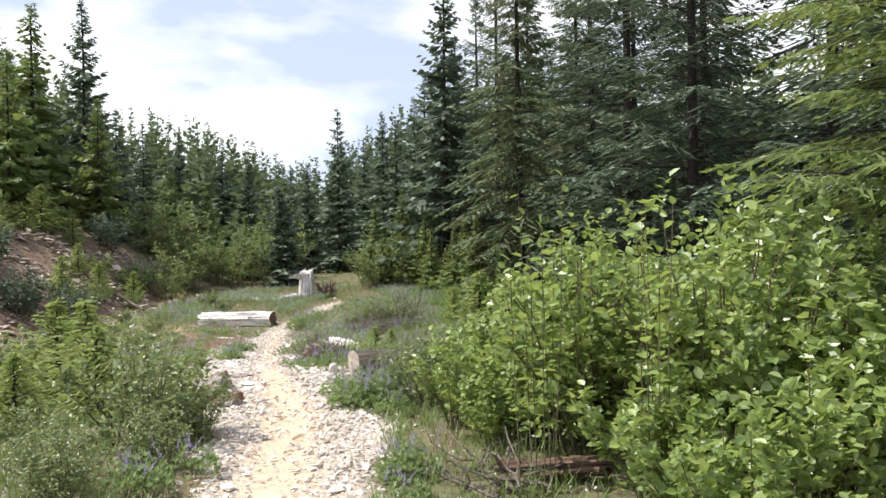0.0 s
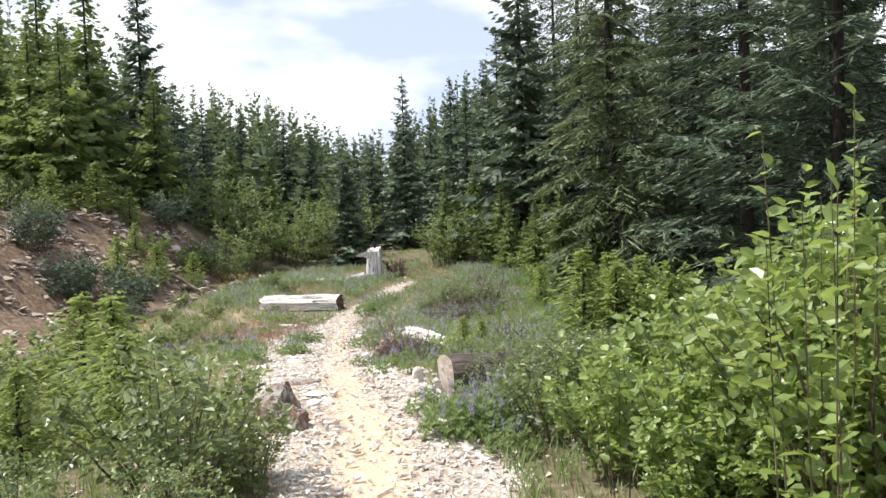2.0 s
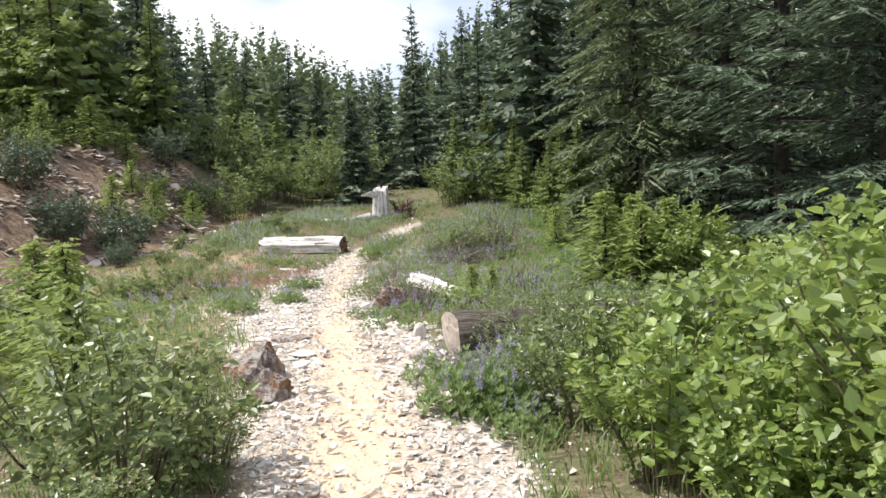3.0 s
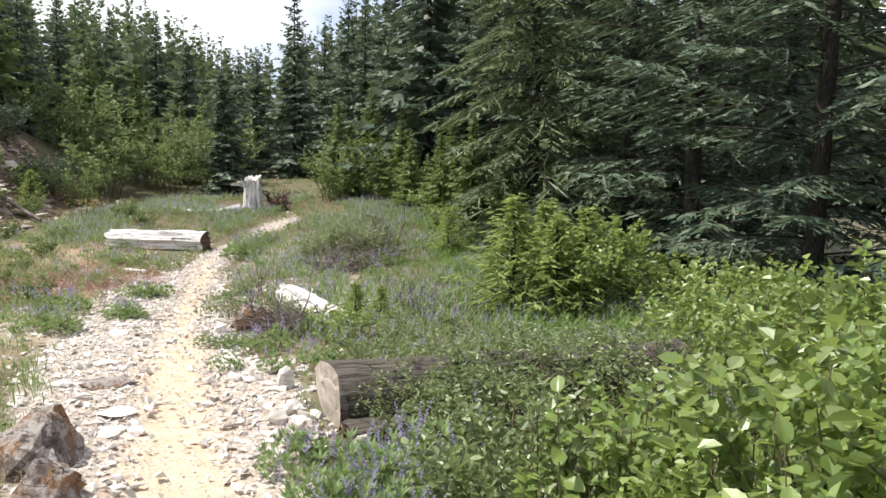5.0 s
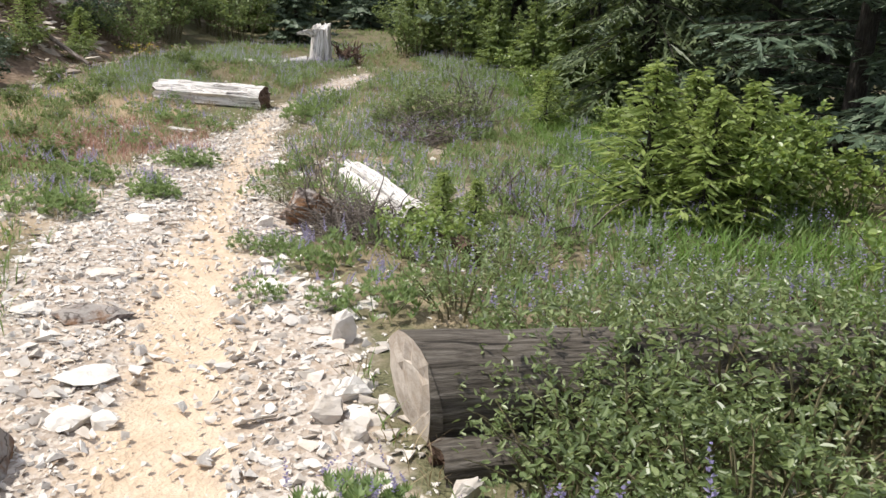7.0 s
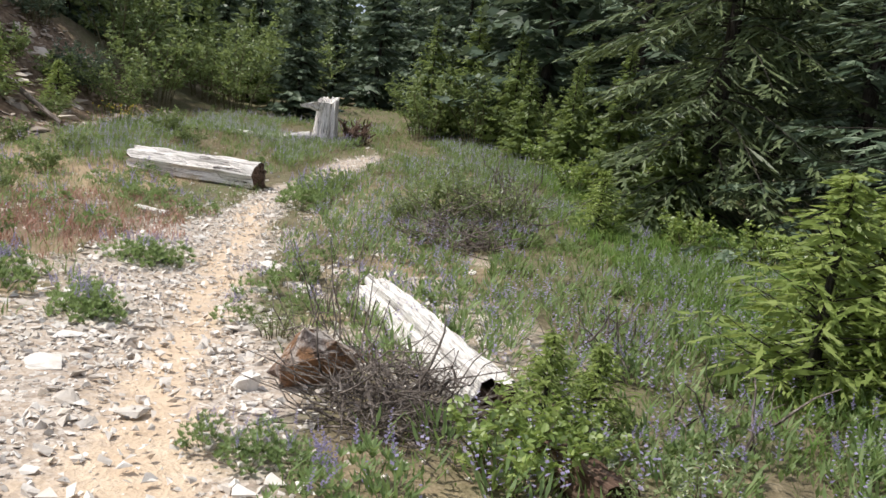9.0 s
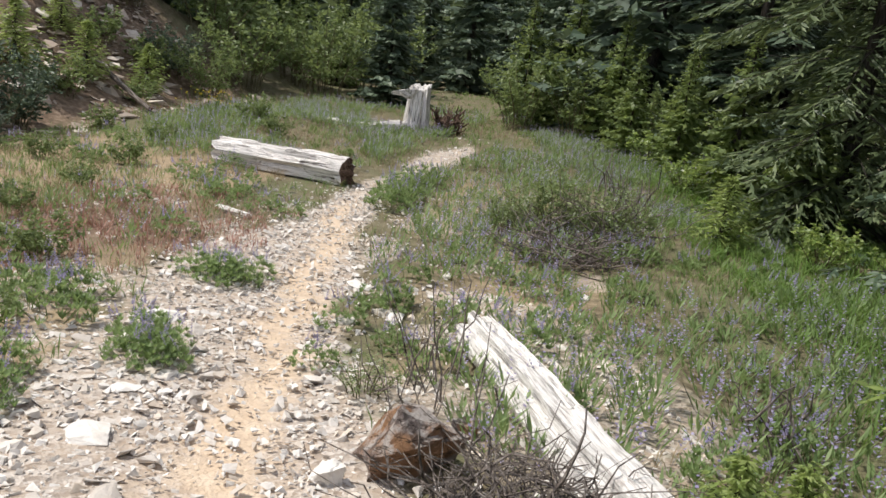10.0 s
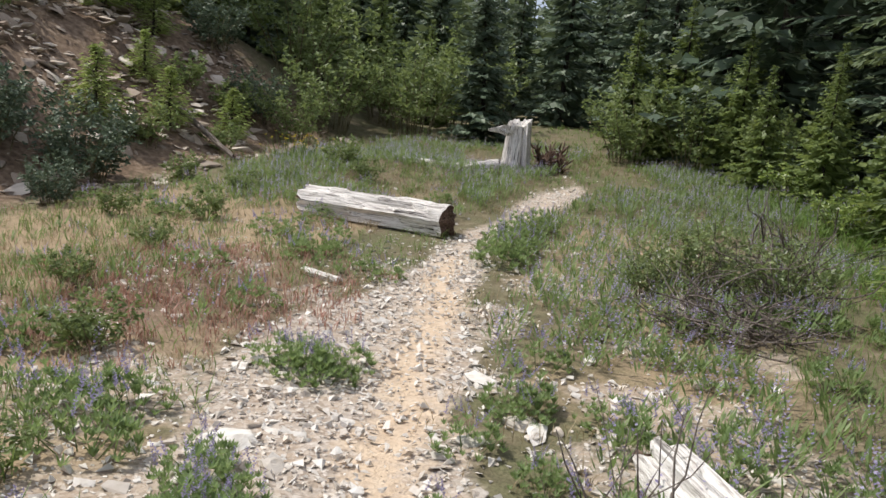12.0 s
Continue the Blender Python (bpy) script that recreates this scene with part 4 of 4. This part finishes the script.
single_leaves(0.02, 7.55, 0.75, 0.22, 84, 301)
single_leaves(0.55, 7.75, 0.80, 0.28, 84, 302)
single_leaves(0.25, 6.55, 0.85, 0.25, 84, 303)
single_leaves(0.62, 4.95, 1.80, 0.22, 126, 304)
single_leaves(1.05, 4.1, 1.55, 0.25, 112, 306)
single_leaves(0.95, 6.9, 1.05, 0.25, 84, 305)
berry = shrub("berry_bush", "low green berry bush with soft leaves", "bush", 0.55, 0.55, 13, 83, M_ALDER, 0.060, 0.75, 8, 8, group="low bushes")
place_copies(berry, [(1.5, 10.4, 0, 1.0), (2.2, 10.9, 50, 1.1), (2.9, 11.4, 90, 1.1), (1.9, 11.7, 140, 1.0), (2.6, 12.6, 200, 1.1), (2.6, 14.2, 20, 1.0), (2.4, 15.6, 60, 1.0), (2.2, 17.0, 100, 0.9), (2.0, 18.4, 150, 1.0), (1.5, 19.6, 10, 0.9), (1.0, 21.2, 300, 0.9), (0.5, 23.0, 60, 1.0), (0.2, 25.0, 80, 1.1), (1.3, 23.6, 80, 1.2), (-1.20, 12.18, 70, 0.60), (-1.0, 12.35, 70, 0.5), (3.3, 13.3, 10, 1.0), (3.0, 17.6, 0, 1.2), (1.4, 9.2, 44, 0.8)])
willow = shrub("willow_bush", "grey-green willow bush with small narrow leaves", "bush", 0.95, 0.72, 22, 84, M_WILLOW, 0.066, 0.54, 11, 8, group="willow bushes")
place_copies(willow, [(-2.55, 6.75, 0, 1.0), (-2.85, 7.65, 60, 0.6), (-3.1, 6.0, 120, 0.5), (-2.75, 5.45, 200, 0.45), (-3.6, 5.2, 250, 0.5), (-2.25, 5.9, 20, 0.5), (-2.45, 4.9, 70, 0.5), (-3.1, 4.6, 150, 0.55), (-2.25, 7.2, 210, 0.5), (-0.15, 7.9, 120, 0.7), (-1.5, 19.3, 40, 0.72), (-0.95, 18.8, 140, 0.66), (-2.0, 19.0, 200, 0.5), (-4.9, 7.6, 99, 0.9)])
willow_low = shrub("willow_bush", "sprawling small-leaved willow over the sawn log", "bush", 0.42, 0.48, 16, 85, M_WILLOW, 0.034, 0.40, 8, 9, group="willow bushes")
place_copies(willow_low, [(-0.35, 9.72, 30, 1.15), (0.1, 9.7, 90, 1.2), (-0.52, 9.30, 10, 0.9), (-0.15, 9.12, 70, 1.0), (-0.62, 9.78, 70, 0.8), (-0.50, 9.62, 10, 0.95), (-0.30, 9.30, 0, 1.1), (-0.05, 8.9, 30, 1.1), (0.55, 10.05, 0, 1.2), (1.1, 10.0, 99, 1.1), (0.30, 9.45, 60, 1.2), (0.05, 10.0, 120, 1.2), (0.75, 9.75, 200, 1.2), (-0.45, 10.35, 300, 0.9), (0.35, 10.7, 40, 0.9), (0.9, 8.85, 10, 1.0), (-0.3, 8.75, 80, 0.8), (-0.9, 10.9, 44, 0.8), (-0.6, 11.8, 160, 0.8), (-2.5, 14.1, 70, 0.5)])
thicket = shrub("green_thicket", "tall pale green deciduous thicket at the clearing's end", "bush", 2.1, 1.5, 18, 86, M_THICKET, 0.13, 0.55, 11, 9, group="thickets")
place_copies(thicket, [(-7.6, 31.5, 0, 1.0), (-9.3, 30.2, 70, 1.0), (-9.0, 33.5, 140, 1.2), (-6.9, 34.6, 200, 1.1), (-2.3, 29.2, 30, 0.8), (-1.0, 28.2, 260, 0.85), (-10.8, 31.5, 200, 1.2), (-7.5, 38, 100, 1.3), (-9.2, 27.9, 50, 0.62), (0.2, 27.2, 10, 0.7)])
dark_bush = shrub("dark_bush", "dense dark green bush at the foot of the bank", "bush", 1.1, 0.95, 20, 87, M_FIR, 0.085, 0.5, 13, 11, group="bank bushes")
place_copies(dark_bush, [(-9.9, 21.9, 0, 1.0), (-10.9, 21.2, 70, 1.0), (-9.2, 20.4, 170, 0.5), (-10.2, 28.0, 110, 0.9), (-11.6, 28.7, 10, 1.0), (-12.2, 21.8, 10, 1.0)])
bank_bush = shrub("bank_bush", "olive green shrub growing on the rusty bank", "bush", 0.65, 0.6, 10, 88, M_THICKET, 0.08, 0.55, 9, 9, group="bank bushes")
place_copies(bank_bush, [(-10.2, 23.9, 0, 1.0), (-11.0, 26.6, 100, 1.0), (-13.3, 24.0, 200, 1.2), (-13.0, 27.9, 300, 1.3), (-9.5, 25.3, 30, 0.7), (-14.8, 25.4, 10, 1.4), (-10.3, 27.2, 20, 1.1), (-14.0, 22.8, 5, 1.3), (-8.9, 23.0, 66, 0.6), (-7.0, 24.9, 60, 0.7), (-5.8, 10.8, 60, 1.1), (-6.6, 9.4, 60, 1.3), (-7.7, 11.5, 90, 1.2), (-13.8, 26.5, 0, 1.0), (-15.2, 24.0, 0, 1.3), (-6.3, 24.0, 0, 0.55), (-7.6, 22.3, 0, 0.5), (-8.1, 20.1, 0, 0.5), (-6.9, 19.0, 70, 0.45), (-5.45, 15.95, 20, 0.55), (-5.85, 14.6, 20, 0.8), (-4.6, 14.15, 50, 0.32), (-7.2, 20.6, 90, 0.6), (-6.4, 17.0, 140, 0.4), (-6.9, 15.6, 200, 0.6)])


# ---- lupines and herbs ----
def lupine(name, label, spikes, seed, R=0.22, H=0.30, n=110):
    rng = np.random.default_rng(seed)
    ob = thing(name, label, "wildflower", group="lupines")
    fol = Geo()
    az, rr = rng.uniform(0, 6.28, n), R * np.sqrt(rng.random(n))
    for q in range(n):
        c = np.array((math.cos(az[q]) * rr[q], math.sin(az[q]) * rr[q], H * rng.uniform(0.12, 0.78) * (1.05 - 0.72 * (rr[q] / R) ** 2)))
        k = 8
        a2 = np.arange(k) * 6.283 / k + rng.uniform(0, 1)
        tilt = rng.normal(0, 0.25, 3)
        way = unit(np.stack([np.cos(a2), np.sin(a2), np.full(k, 1.1)], -1) + tilt)
        side = unit(np.cross(way, (0, 0, 1.0)))
        fol.quads(blades(np.tile(c, (k, 1)), way, side, np.full(k, 0.046) * rng.uniform(0.8, 1.3), np.full(k, 0.012)))
        if q % 6 == 0:
            fol.tube([(c[0] * 0.4, c[1] * 0.4, -0.02), c * np.array((0.8, 0.8, 0.6)), c], (0.003, 0.0025, 0.002), 3, cap=False)
    part("foliage", fol, M_LUPINE, ob)
    for q in range(spikes):
        a, r = rng.uniform(0, 6.28), R * 0.85 * math.sqrt(rng.random())
        x, y, top = math.cos(a) * r, math.sin(a) * r, H * rng.uniform(0.72, 1.12)
        dx, dy = rng.normal(0, 0.03, 2)
        g = Geo()
        m = 19
        t = np.linspace(0, 1, m)
        az3 = np.arange(m) * 2.4
        rad = 0.015 * (1.1 - t)
        ctr = np.stack([x + dx * t, y + dy * t, top * (0.66 + 0.34 * t)], -1)
        way = unit(np.stack([np.cos(az3), np.sin(az3), np.full(m, 0.5)], -1))
        side = unit(np.cross(way, (0, 0, 1.0)))
        g.quads(blades(ctr, way, side, rad + 0.005, np.full(m, 0.009)))
        g.quads(blades(ctr, unit(way + np.array((0, 0, 0.8))), side, rad + 0.003, np.full(m, 0.008)))
        part("flower_spike", g, M_PETAL, ob, "violet-blue flower spike")
    return ob


rng = np.random.default_rng(90)
full = lupine("lupine_plant", "bushy lupine with violet-blue flower spikes", 9, 91, 0.24, 0.32)
place_copies(full, [(-0.88, 8.40, 0, 1.45), (-0.52, 8.55, 50, 1.5), (-0.72, 8.0, 80, 1.2), (-1.14, 9.12, 100, 0.62), (-0.6, 8.1, 150, 1.1), (-0.85, 8.95, 200, 0.65), (-2.16, 12.35, 20, 0.55), (-2.4, 12.35, 20, 0.5), (-2.0, 12.2, 70, 0.5), (-0.5, 7.6, 0, 0.9), (-2.7, 15.75, 0, 0.75), (-2.5, 14.9, 60, 0.65), (-2.2, 12.2, 80, 0.5), (-0.65, 9.05, 10, 0.6), (-0.28, 5.3, 20, 1.0), (-2.12, 5.35, 90, 1.0), (-2.3, 6.95, 60, 0.9), (-0.62, 8.3, 110, 1.35), (-0.95, 8.2, 190, 1.1), (0.55, 10.9, 0, 1.0), (0.95, 11.2, 70, 1.1), (1.35, 10.7, 150, 1.1), (0.2, 11.3, 30, 0.9), (-1.2, 9.0, 200, 0.9), (-3.42, 19.7, 0, 1.4), (-3.48, 20.3, 90, 1.4), (-3.45, 20.9, 30, 1.4), (-3.3, 21.5, 60, 1.2), (-3.70, 14.25, 0, 0.85), (-3.58, 14.05, 40, 0.75), (-3.9, 15.9, 60, 0.9), (-4.1, 16.1, 10, 0.8), (-4.05, 13.25, 10, 0.9), (-4.2, 13.6, 10, 0.9)])
few = lupine("lupine_plant", "small lupine clump with a few flower spikes", 6, 92, 0.20, 0.27, 52)
spots = [(-4.45, 14.5, 0, 1.2), (-4.75, 14.75, 80, 1.1), (-4.6, 15.1, 160, 1.0), (-5.1, 14.9, 30, 1.1), (-4.35, 13.3, 30, 1.1), (-4.7, 13.5, 110, 1.0), (0.75, 9.1, 0, 1.2), (1.05, 9.3, 50, 1.1), (1.25, 9.0, 90, 1.2), (0.5, 8.7, 140, 1.1), (-3.72, 14.1, 0, 0.9), (-3.85, 14.35, 90, 0.9), (-4.05, 15.95, 40, 1.0), (-3.8, 16.1, 70, 0.9), (-4.3, 16.1, 70, 0.9), (-3.95, 14.6, 10, 0.8), (-4.65, 18.7, 0, 1.0), (-4.3, 18.5, 40, 0.9), (-2.75, 15.9, 0, 1.1), (-2.9, 15.2, 20, 0.9), (-2.7, 16.6, 0, 1.0), (-2.25, 15.8, 30, 0.9), (-2.85, 14.4, 0, 0.7), (-1.85, 5.6, 0, 1.1), (-2.0, 5.1, 20, 1.0), (-0.35, 5.3, 50, 0.9), (-0.3, 4.6, 0, 0.9), (-4.55, 12.2, 0, 0.9), (-5.0, 12.7, 0, 1.0), (-5.2, 13.6, 0, 1.0), (-5.6, 12.9, 0, 1.0)]
for q in range(84):
    y = rng.uniform(10.6, 20)
    spots.append((rng.uniform(-2.0, 1.6) - 0.06 * (y - 11), y, rng.uniform(0, 360), rng.uniform(0.7, 1.1)))
for q in range(70):
    y = rng.uniform(11, 24)
    spots.append((float(trail_x(y)) - rng.uniform(1.2, 4.8), y, rng.uniform(0, 360), rng.uniform(0.6, 1.15)))
place_copies(few, [p for p in spots if math.hypot(p[0] + 1.7, p[1] - 13.1) > 0.62])


def lupine_field():
    """Small lupines of the meadow, too many to count."""
    rng = np.random.default_rng(93)
    green, petals = Geo(), Geo()
    n = 0
    while n < 4600:
        y = rng.uniform(10.5, 29) if rng.random() < 0.75 else rng.uniform(22, 30)
        x = rng.uniform(-9, 2.2)
        d = x - float(trail_x(y))
        right = np.interp(y, BARE_Y, BARE_R) + 0.15
        on_right = d > right and x < 2.1 - 0.05 * max(0, y - 14)
        on_left = (y > 21.5 and -5.5 < d < -0.7) or (d < -1.6 and rng.random() < 0.10)
        if not (on_right or on_left) or value_noise(x * 0.8, y * 0.8, 31) < 0.38 or math.hypot(x + 1.7, y - 12.95) < 0.5:
            continue
        n += 1
        z = float(ground(x, y))
        k = 11
        a = rng.uniform(0, 6.28, k)
        way = unit(np.stack([np.cos(a), np.sin(a), rng.uniform(0.6, 2.2, k)], -1))
        side = unit(np.cross(way, (0, 0, 1.0)))
        c = np.array((x, y, z)) + np.stack([np.cos(a) * 0.05, np.sin(a) * 0.05, rng.uniform(0.02, 0.14, k)], -1)
        green.quads(blades(c, way, side, rng.uniform(0.06, 0.14, k), np.full(k, 0.017)))
        for s in range(rng.integers(0, 4)):
            px, py = x + rng.normal(0, 0.07), y + rng.normal(0, 0.07)
            top = z + rng.uniform(0.12, 0.30)
            m = 8
            t = np.linspace(0, 1, m)
            az3 = np.arange(m) * 2.4
            way = unit(np.stack([np.cos(az3), np.sin(az3), np.full(m, 0.6)], -1))
            side = unit(np.cross(way, (0, 0, 1.0)))
            petals.quads(blades(np.stack([np.full(m, px), np.full(m, py), top - 0.11 + 0.11 * t], -1), way, side, 0.022 * (1.25 - t), np.full(m, 0.018)))
    a = new("lupine_leaves", green.mesh("lupine_leaves", M_LUPINE))
    tagged(a, "soft green lupine leaves across the meadow", "wildflowers", "", "stuff")
    b = new("lupine_blossom", petals.mesh("lupine_blossom", M_PETAL))
    tagged(b, "violet-blue lupine blossom across the meadow", "wildflowers", "", "stuff")


lupine_field()


def grass_field(name, label, count, seed, mat, chooser, lo, hi, width, arch=0.35, lot=7):
    """Blades of grass in small tufts where chooser(x, y) gives the chance of growth."""
    rng = np.random.default_rng(seed)
    m = count // lot * 9
    y = rng.uniform(22, 37, m) if name == "back_grass" else rng.uniform(2, 30, m)
    x = rng.uniform(-9.5, 4.5, m)
    keep = rng.random(m) < chooser(x, y)
    x, y = x[keep][: count // lot], y[keep][: count // lot]
    x, y = np.repeat(x, lot) + rng.normal(0, 0.035, len(x) * lot), np.repeat(y, lot) + rng.normal(0, 0.035, len(y) * lot)
    n = len(x)
    base = np.stack([x, y, ground(x, y) - 0.01], -1)
    az = rng.uniform(0, 6.28, n)
    L = rng.uniform(lo, hi, n)
    out = np.stack([np.cos(az), np.sin(az), np.zeros(n)], -1)
    way = unit(out * rng.uniform(0.1, 0.55, (n, 1)) + np.array((0, 0, 1.0)))
    side = np.stack([-np.sin(az), np.cos(az), np.zeros(n)], -1)
    g = Geo()
    g.quads(blades(base, way, side, L, np.full(n, width), out * (L * arch)[:, None] * rng.uniform(0.2, 1, (n, 1)) - np.array((0, 0, 1.0)) * (L * 0.12)[:, None]))
    ob = new(name, g.mesh(name, mat))
    return tagged(ob, label, "grass", "", "stuff")


def bare(x, y):
    return cover(x, y)[1]


def chance_green(x, y):
    d = x - trail_x(y)
    right = (d > 0) * np.where(y < 9.5, 0.9, 0.22 + 0.75 * smooth_step(1.2, 2.6, d)) + (d <= 0) * np.where(y < 10, 0.7, 0.6)
    return right * (1 - np.clip(bare(x, y) * 1.15, 0, 1)) * smooth_step(0.25, 0.6, value_noise(x * 1.1, y * 1.1, 41)) * (1 - smooth_step(0.4, 2.0, bank_foot(y) - x))


def chance_dry(x, y):
    d = x - trail_x(y)
    return np.where(d < 0, 1.0, 0.55 - 0.45 * smooth_step(0.8, 2.2, d)) * (1 - np.clip(bare(x, y) * 1.05, 0, 1)) * smooth_step(0.2, 0.6, value_noise(x * 0.9, y * 0.9, 43))


def chance_red(x, y):
    return np.clip(1.6 * cover(x, y)[2] - 0.15, 0, 1) * (bank_foot(y) < x)


def chance_lush(x, y):
    """The bright grass at the foot of the firs."""
    return smooth_step(0.0, 0.8, x + 0.06 * (y - 14)) * (1 - smooth_step(2.2, 3.0, x)) * smooth_step(10, 12, y)


grass_field("meadow_grass", "green meadow grass among the wildflowers", 52000, 101, M_GRASS, chance_green, 0.06, 0.19, 0.009, 0.6)
grass_field("rough_grass", "rough green grass along the gravel", 28000, 105, M_GRASS, lambda x, y: ((x < trail_x(y) - 0.95) * (y < 11.5) + 0.5 * (x < trail_x(y) - 1.5) * 1.6 * (y >= 11.5) * (y < 20) * (value_noise(x * 1.4, y * 1.4, 61) > 0.48) + (x > trail_x(y) + 0.8) * (y < 9.2) * (x < 1.6)) * 1.0, 0.10, 0.26, 0.009)
grass_field("back_grass", "tall soft grass at the end of the clearing", 11000, 106, M_GRASS, lambda x, y: (1 - np.clip(bare(x, y) * 1.2, 0, 1)) * (bank_foot(y) + 0.3 < x), 0.07, 0.22, 0.014, 0.6)
grass_field("dry_grass", "bleached dry grass on the stony soil", 36000, 102, M_STRAW, chance_dry, 0.06, 0.20, 0.006, 0.5)
grass_field("red_weeds", "low reddish weeds on stony soil", 26000, 103, M_REDWEED, chance_red, 0.06, 0.16, 0.009, 0.4)
grass_field("lush_grass", "bright lush grass at the edge of the firs", 32000, 104, M_LUSH, chance_lush, 0.10, 0.25, 0.013, 0.7)


def yellow_flowers():
    rng = np.random.default_rng(94)
    ob = thing("yellow_wildflower", "clump of bright yellow wildflowers by the bank", "wildflower", spot(-8.1, 25.3))
    p = Geo()
    for q in range(40):
        x, y = rng.normal(0, 0.35), rng.normal(0, 0.2)
        h = rng.uniform(0.25, 0.5)
        s = Geo()
        s.tube([(x * 0.7, y * 0.7, -0.02), (x, y, h)], (0.006, 0.004), 3, cap=False)
        part("stem", s, M_GRASS, ob)
        k = 8
        a = np.arange(k) * 0.785
        way = unit(np.stack([np.cos(a), np.sin(a), np.full(k, 0.4)], -1))
        p.quads(blades(np.tile((x, y, h), (k, 1)), way, unit(np.cross(way, (0, 0, 1.0))), np.full(k, 0.035), np.full(k, 0.025)))
    part("blossom", p, M_YELLOW, ob, "yellow blossom")


yellow_flowers()

# ---- stones of the trail and the bank ----
PEBBLES = [rock_mesh("pebble", 260 + q, (1.0, 0.8, 0.85), M_STONE, 6) for q in range(9)]
STONES = [rock_mesh("stone", 200 + q, (1.0, 0.78, 0.42), M_STONE, 10) for q in range(9)]
SLABS = [rock_mesh("slab", 230 + q, (1.0, 0.7, 0.32), M_RUST, 11) for q in range(7)]


def hull_arrays(me):
    co = np.zeros(len(me.vertices) * 3)
    me.vertices.foreach_get("co", co)
    return co.reshape(-1, 3), [list(p.vertices) for p in me.polygons]


def scatter(meshes, places, g):
    """Stones joined into one mesh; places of x, y, size."""
    shapes = [hull_arrays(m) for m in meshes]
    rng = np.random.default_rng(5)
    for x, y, s in places:
        co, faces = shapes[rng.integers(0, len(shapes))]
        m = np.array(Euler((rng.normal(0, 0.2), rng.normal(0, 0.2), rng.uniform(0, 6.28))).to_matrix())
        g.v.append(co @ m.T * s + np.array(spot(x, y, s * 0.10)))
        g.f.extend([[g.n + k for k in f] for f in faces])
        g.n += len(co)


def stone_size(rng, big=0.06):
    return min(big, 0.0120 * math.exp(abs(rng.normal(0, 0.75))))


def trail_stones():
    rng = np.random.default_rng(111)
    loose, single = [], []
    while len(loose) < 23000:
        y = rng.uniform(3.2, 21) if rng.random() < 0.93 else rng.uniform(21, 27)
        x = float(trail_x(y)) + rng.uniform(-3.4, 2.2)
        sand, gravel, rust, dry = (float(v) for v in cover(x, y))
        if rng.random() > gravel * (1 - 0.95 * sand) + 0.08:
            continue
        loose.append((x, y, stone_size(rng)))
    while len(single) < 290:
        y = rng.uniform(4.8, 14.5)
        x = float(trail_x(y)) + rng.uniform(-1.5, 1.0)
        sand, gravel, rust, dry = (float(v) for v in cover(x, y))
        if rng.random() > gravel * (1 - 0.98 * sand):
            continue
        single.append((x, y, 0.022 + stone_size(rng, 0.07)))
    while len(single) < 340:
        y = rng.uniform(9.6, 11.6)
        single.append((float(trail_x(y)) + 0.80 + rng.normal(0, 0.13), y, rng.uniform(0.035, 0.085)))
    g = Geo()
    scatter(PEBBLES, loose, g)
    ob = new("gravel", g.mesh("gravel", M_STONE))
    ob.parent = trail
    tagged(ob, "pale angular gravel", "", "", "stuff")
    for x, y, s in single:
        ob = new("stone", STONES[rng.integers(0, len(STONES))])
        ob.matrix_basis = pose(*spot(x, y, s * 0.08), rng.normal(0, 9), rng.normal(0, 9), rng.uniform(0, 360)) @ Matrix.Scale(s, 4)
        ob.parent = trail


def bank_stones():
    rng = np.random.default_rng(112)
    loose, single = [], []
    while len(loose) < 4200:
        y = rng.uniform(16, 30)
        x = float(bank_foot(y)) - rng.uniform(-0.4, 6.5)
        if float(value_noise(x * 0.8, y * 0.8, 51)) < 0.30:
            continue
        loose.append((x, y, 0.036 * math.exp(abs(rng.normal(0, 0.8)))))
    while len(single) < 290:
        y = rng.uniform(18, 29)
        x = float(bank_foot(y)) - rng.uniform(0.2, 6.0)
        single.append((x, y, rng.uniform(0.09, 0.26)))
    g = Geo()
    scatter(SLABS, loose, g)
    ob = new("scree", g.mesh("scree", M_RUST))
    ob.parent = land
    tagged(ob, "rusty brown slate rubble", "", "", "stuff")
    for x, y, s in single:
        ob = new("slab", SLABS[rng.integers(0, len(SLABS))])
        ob.matrix_basis = pose(*spot(x, y, s * 0.12), rng.normal(0, 16), rng.normal(25, 14), rng.uniform(-30, 30)) @ Matrix.Scale(s, 4)
        ob.parent = land


trail_stones()
bank_stones()
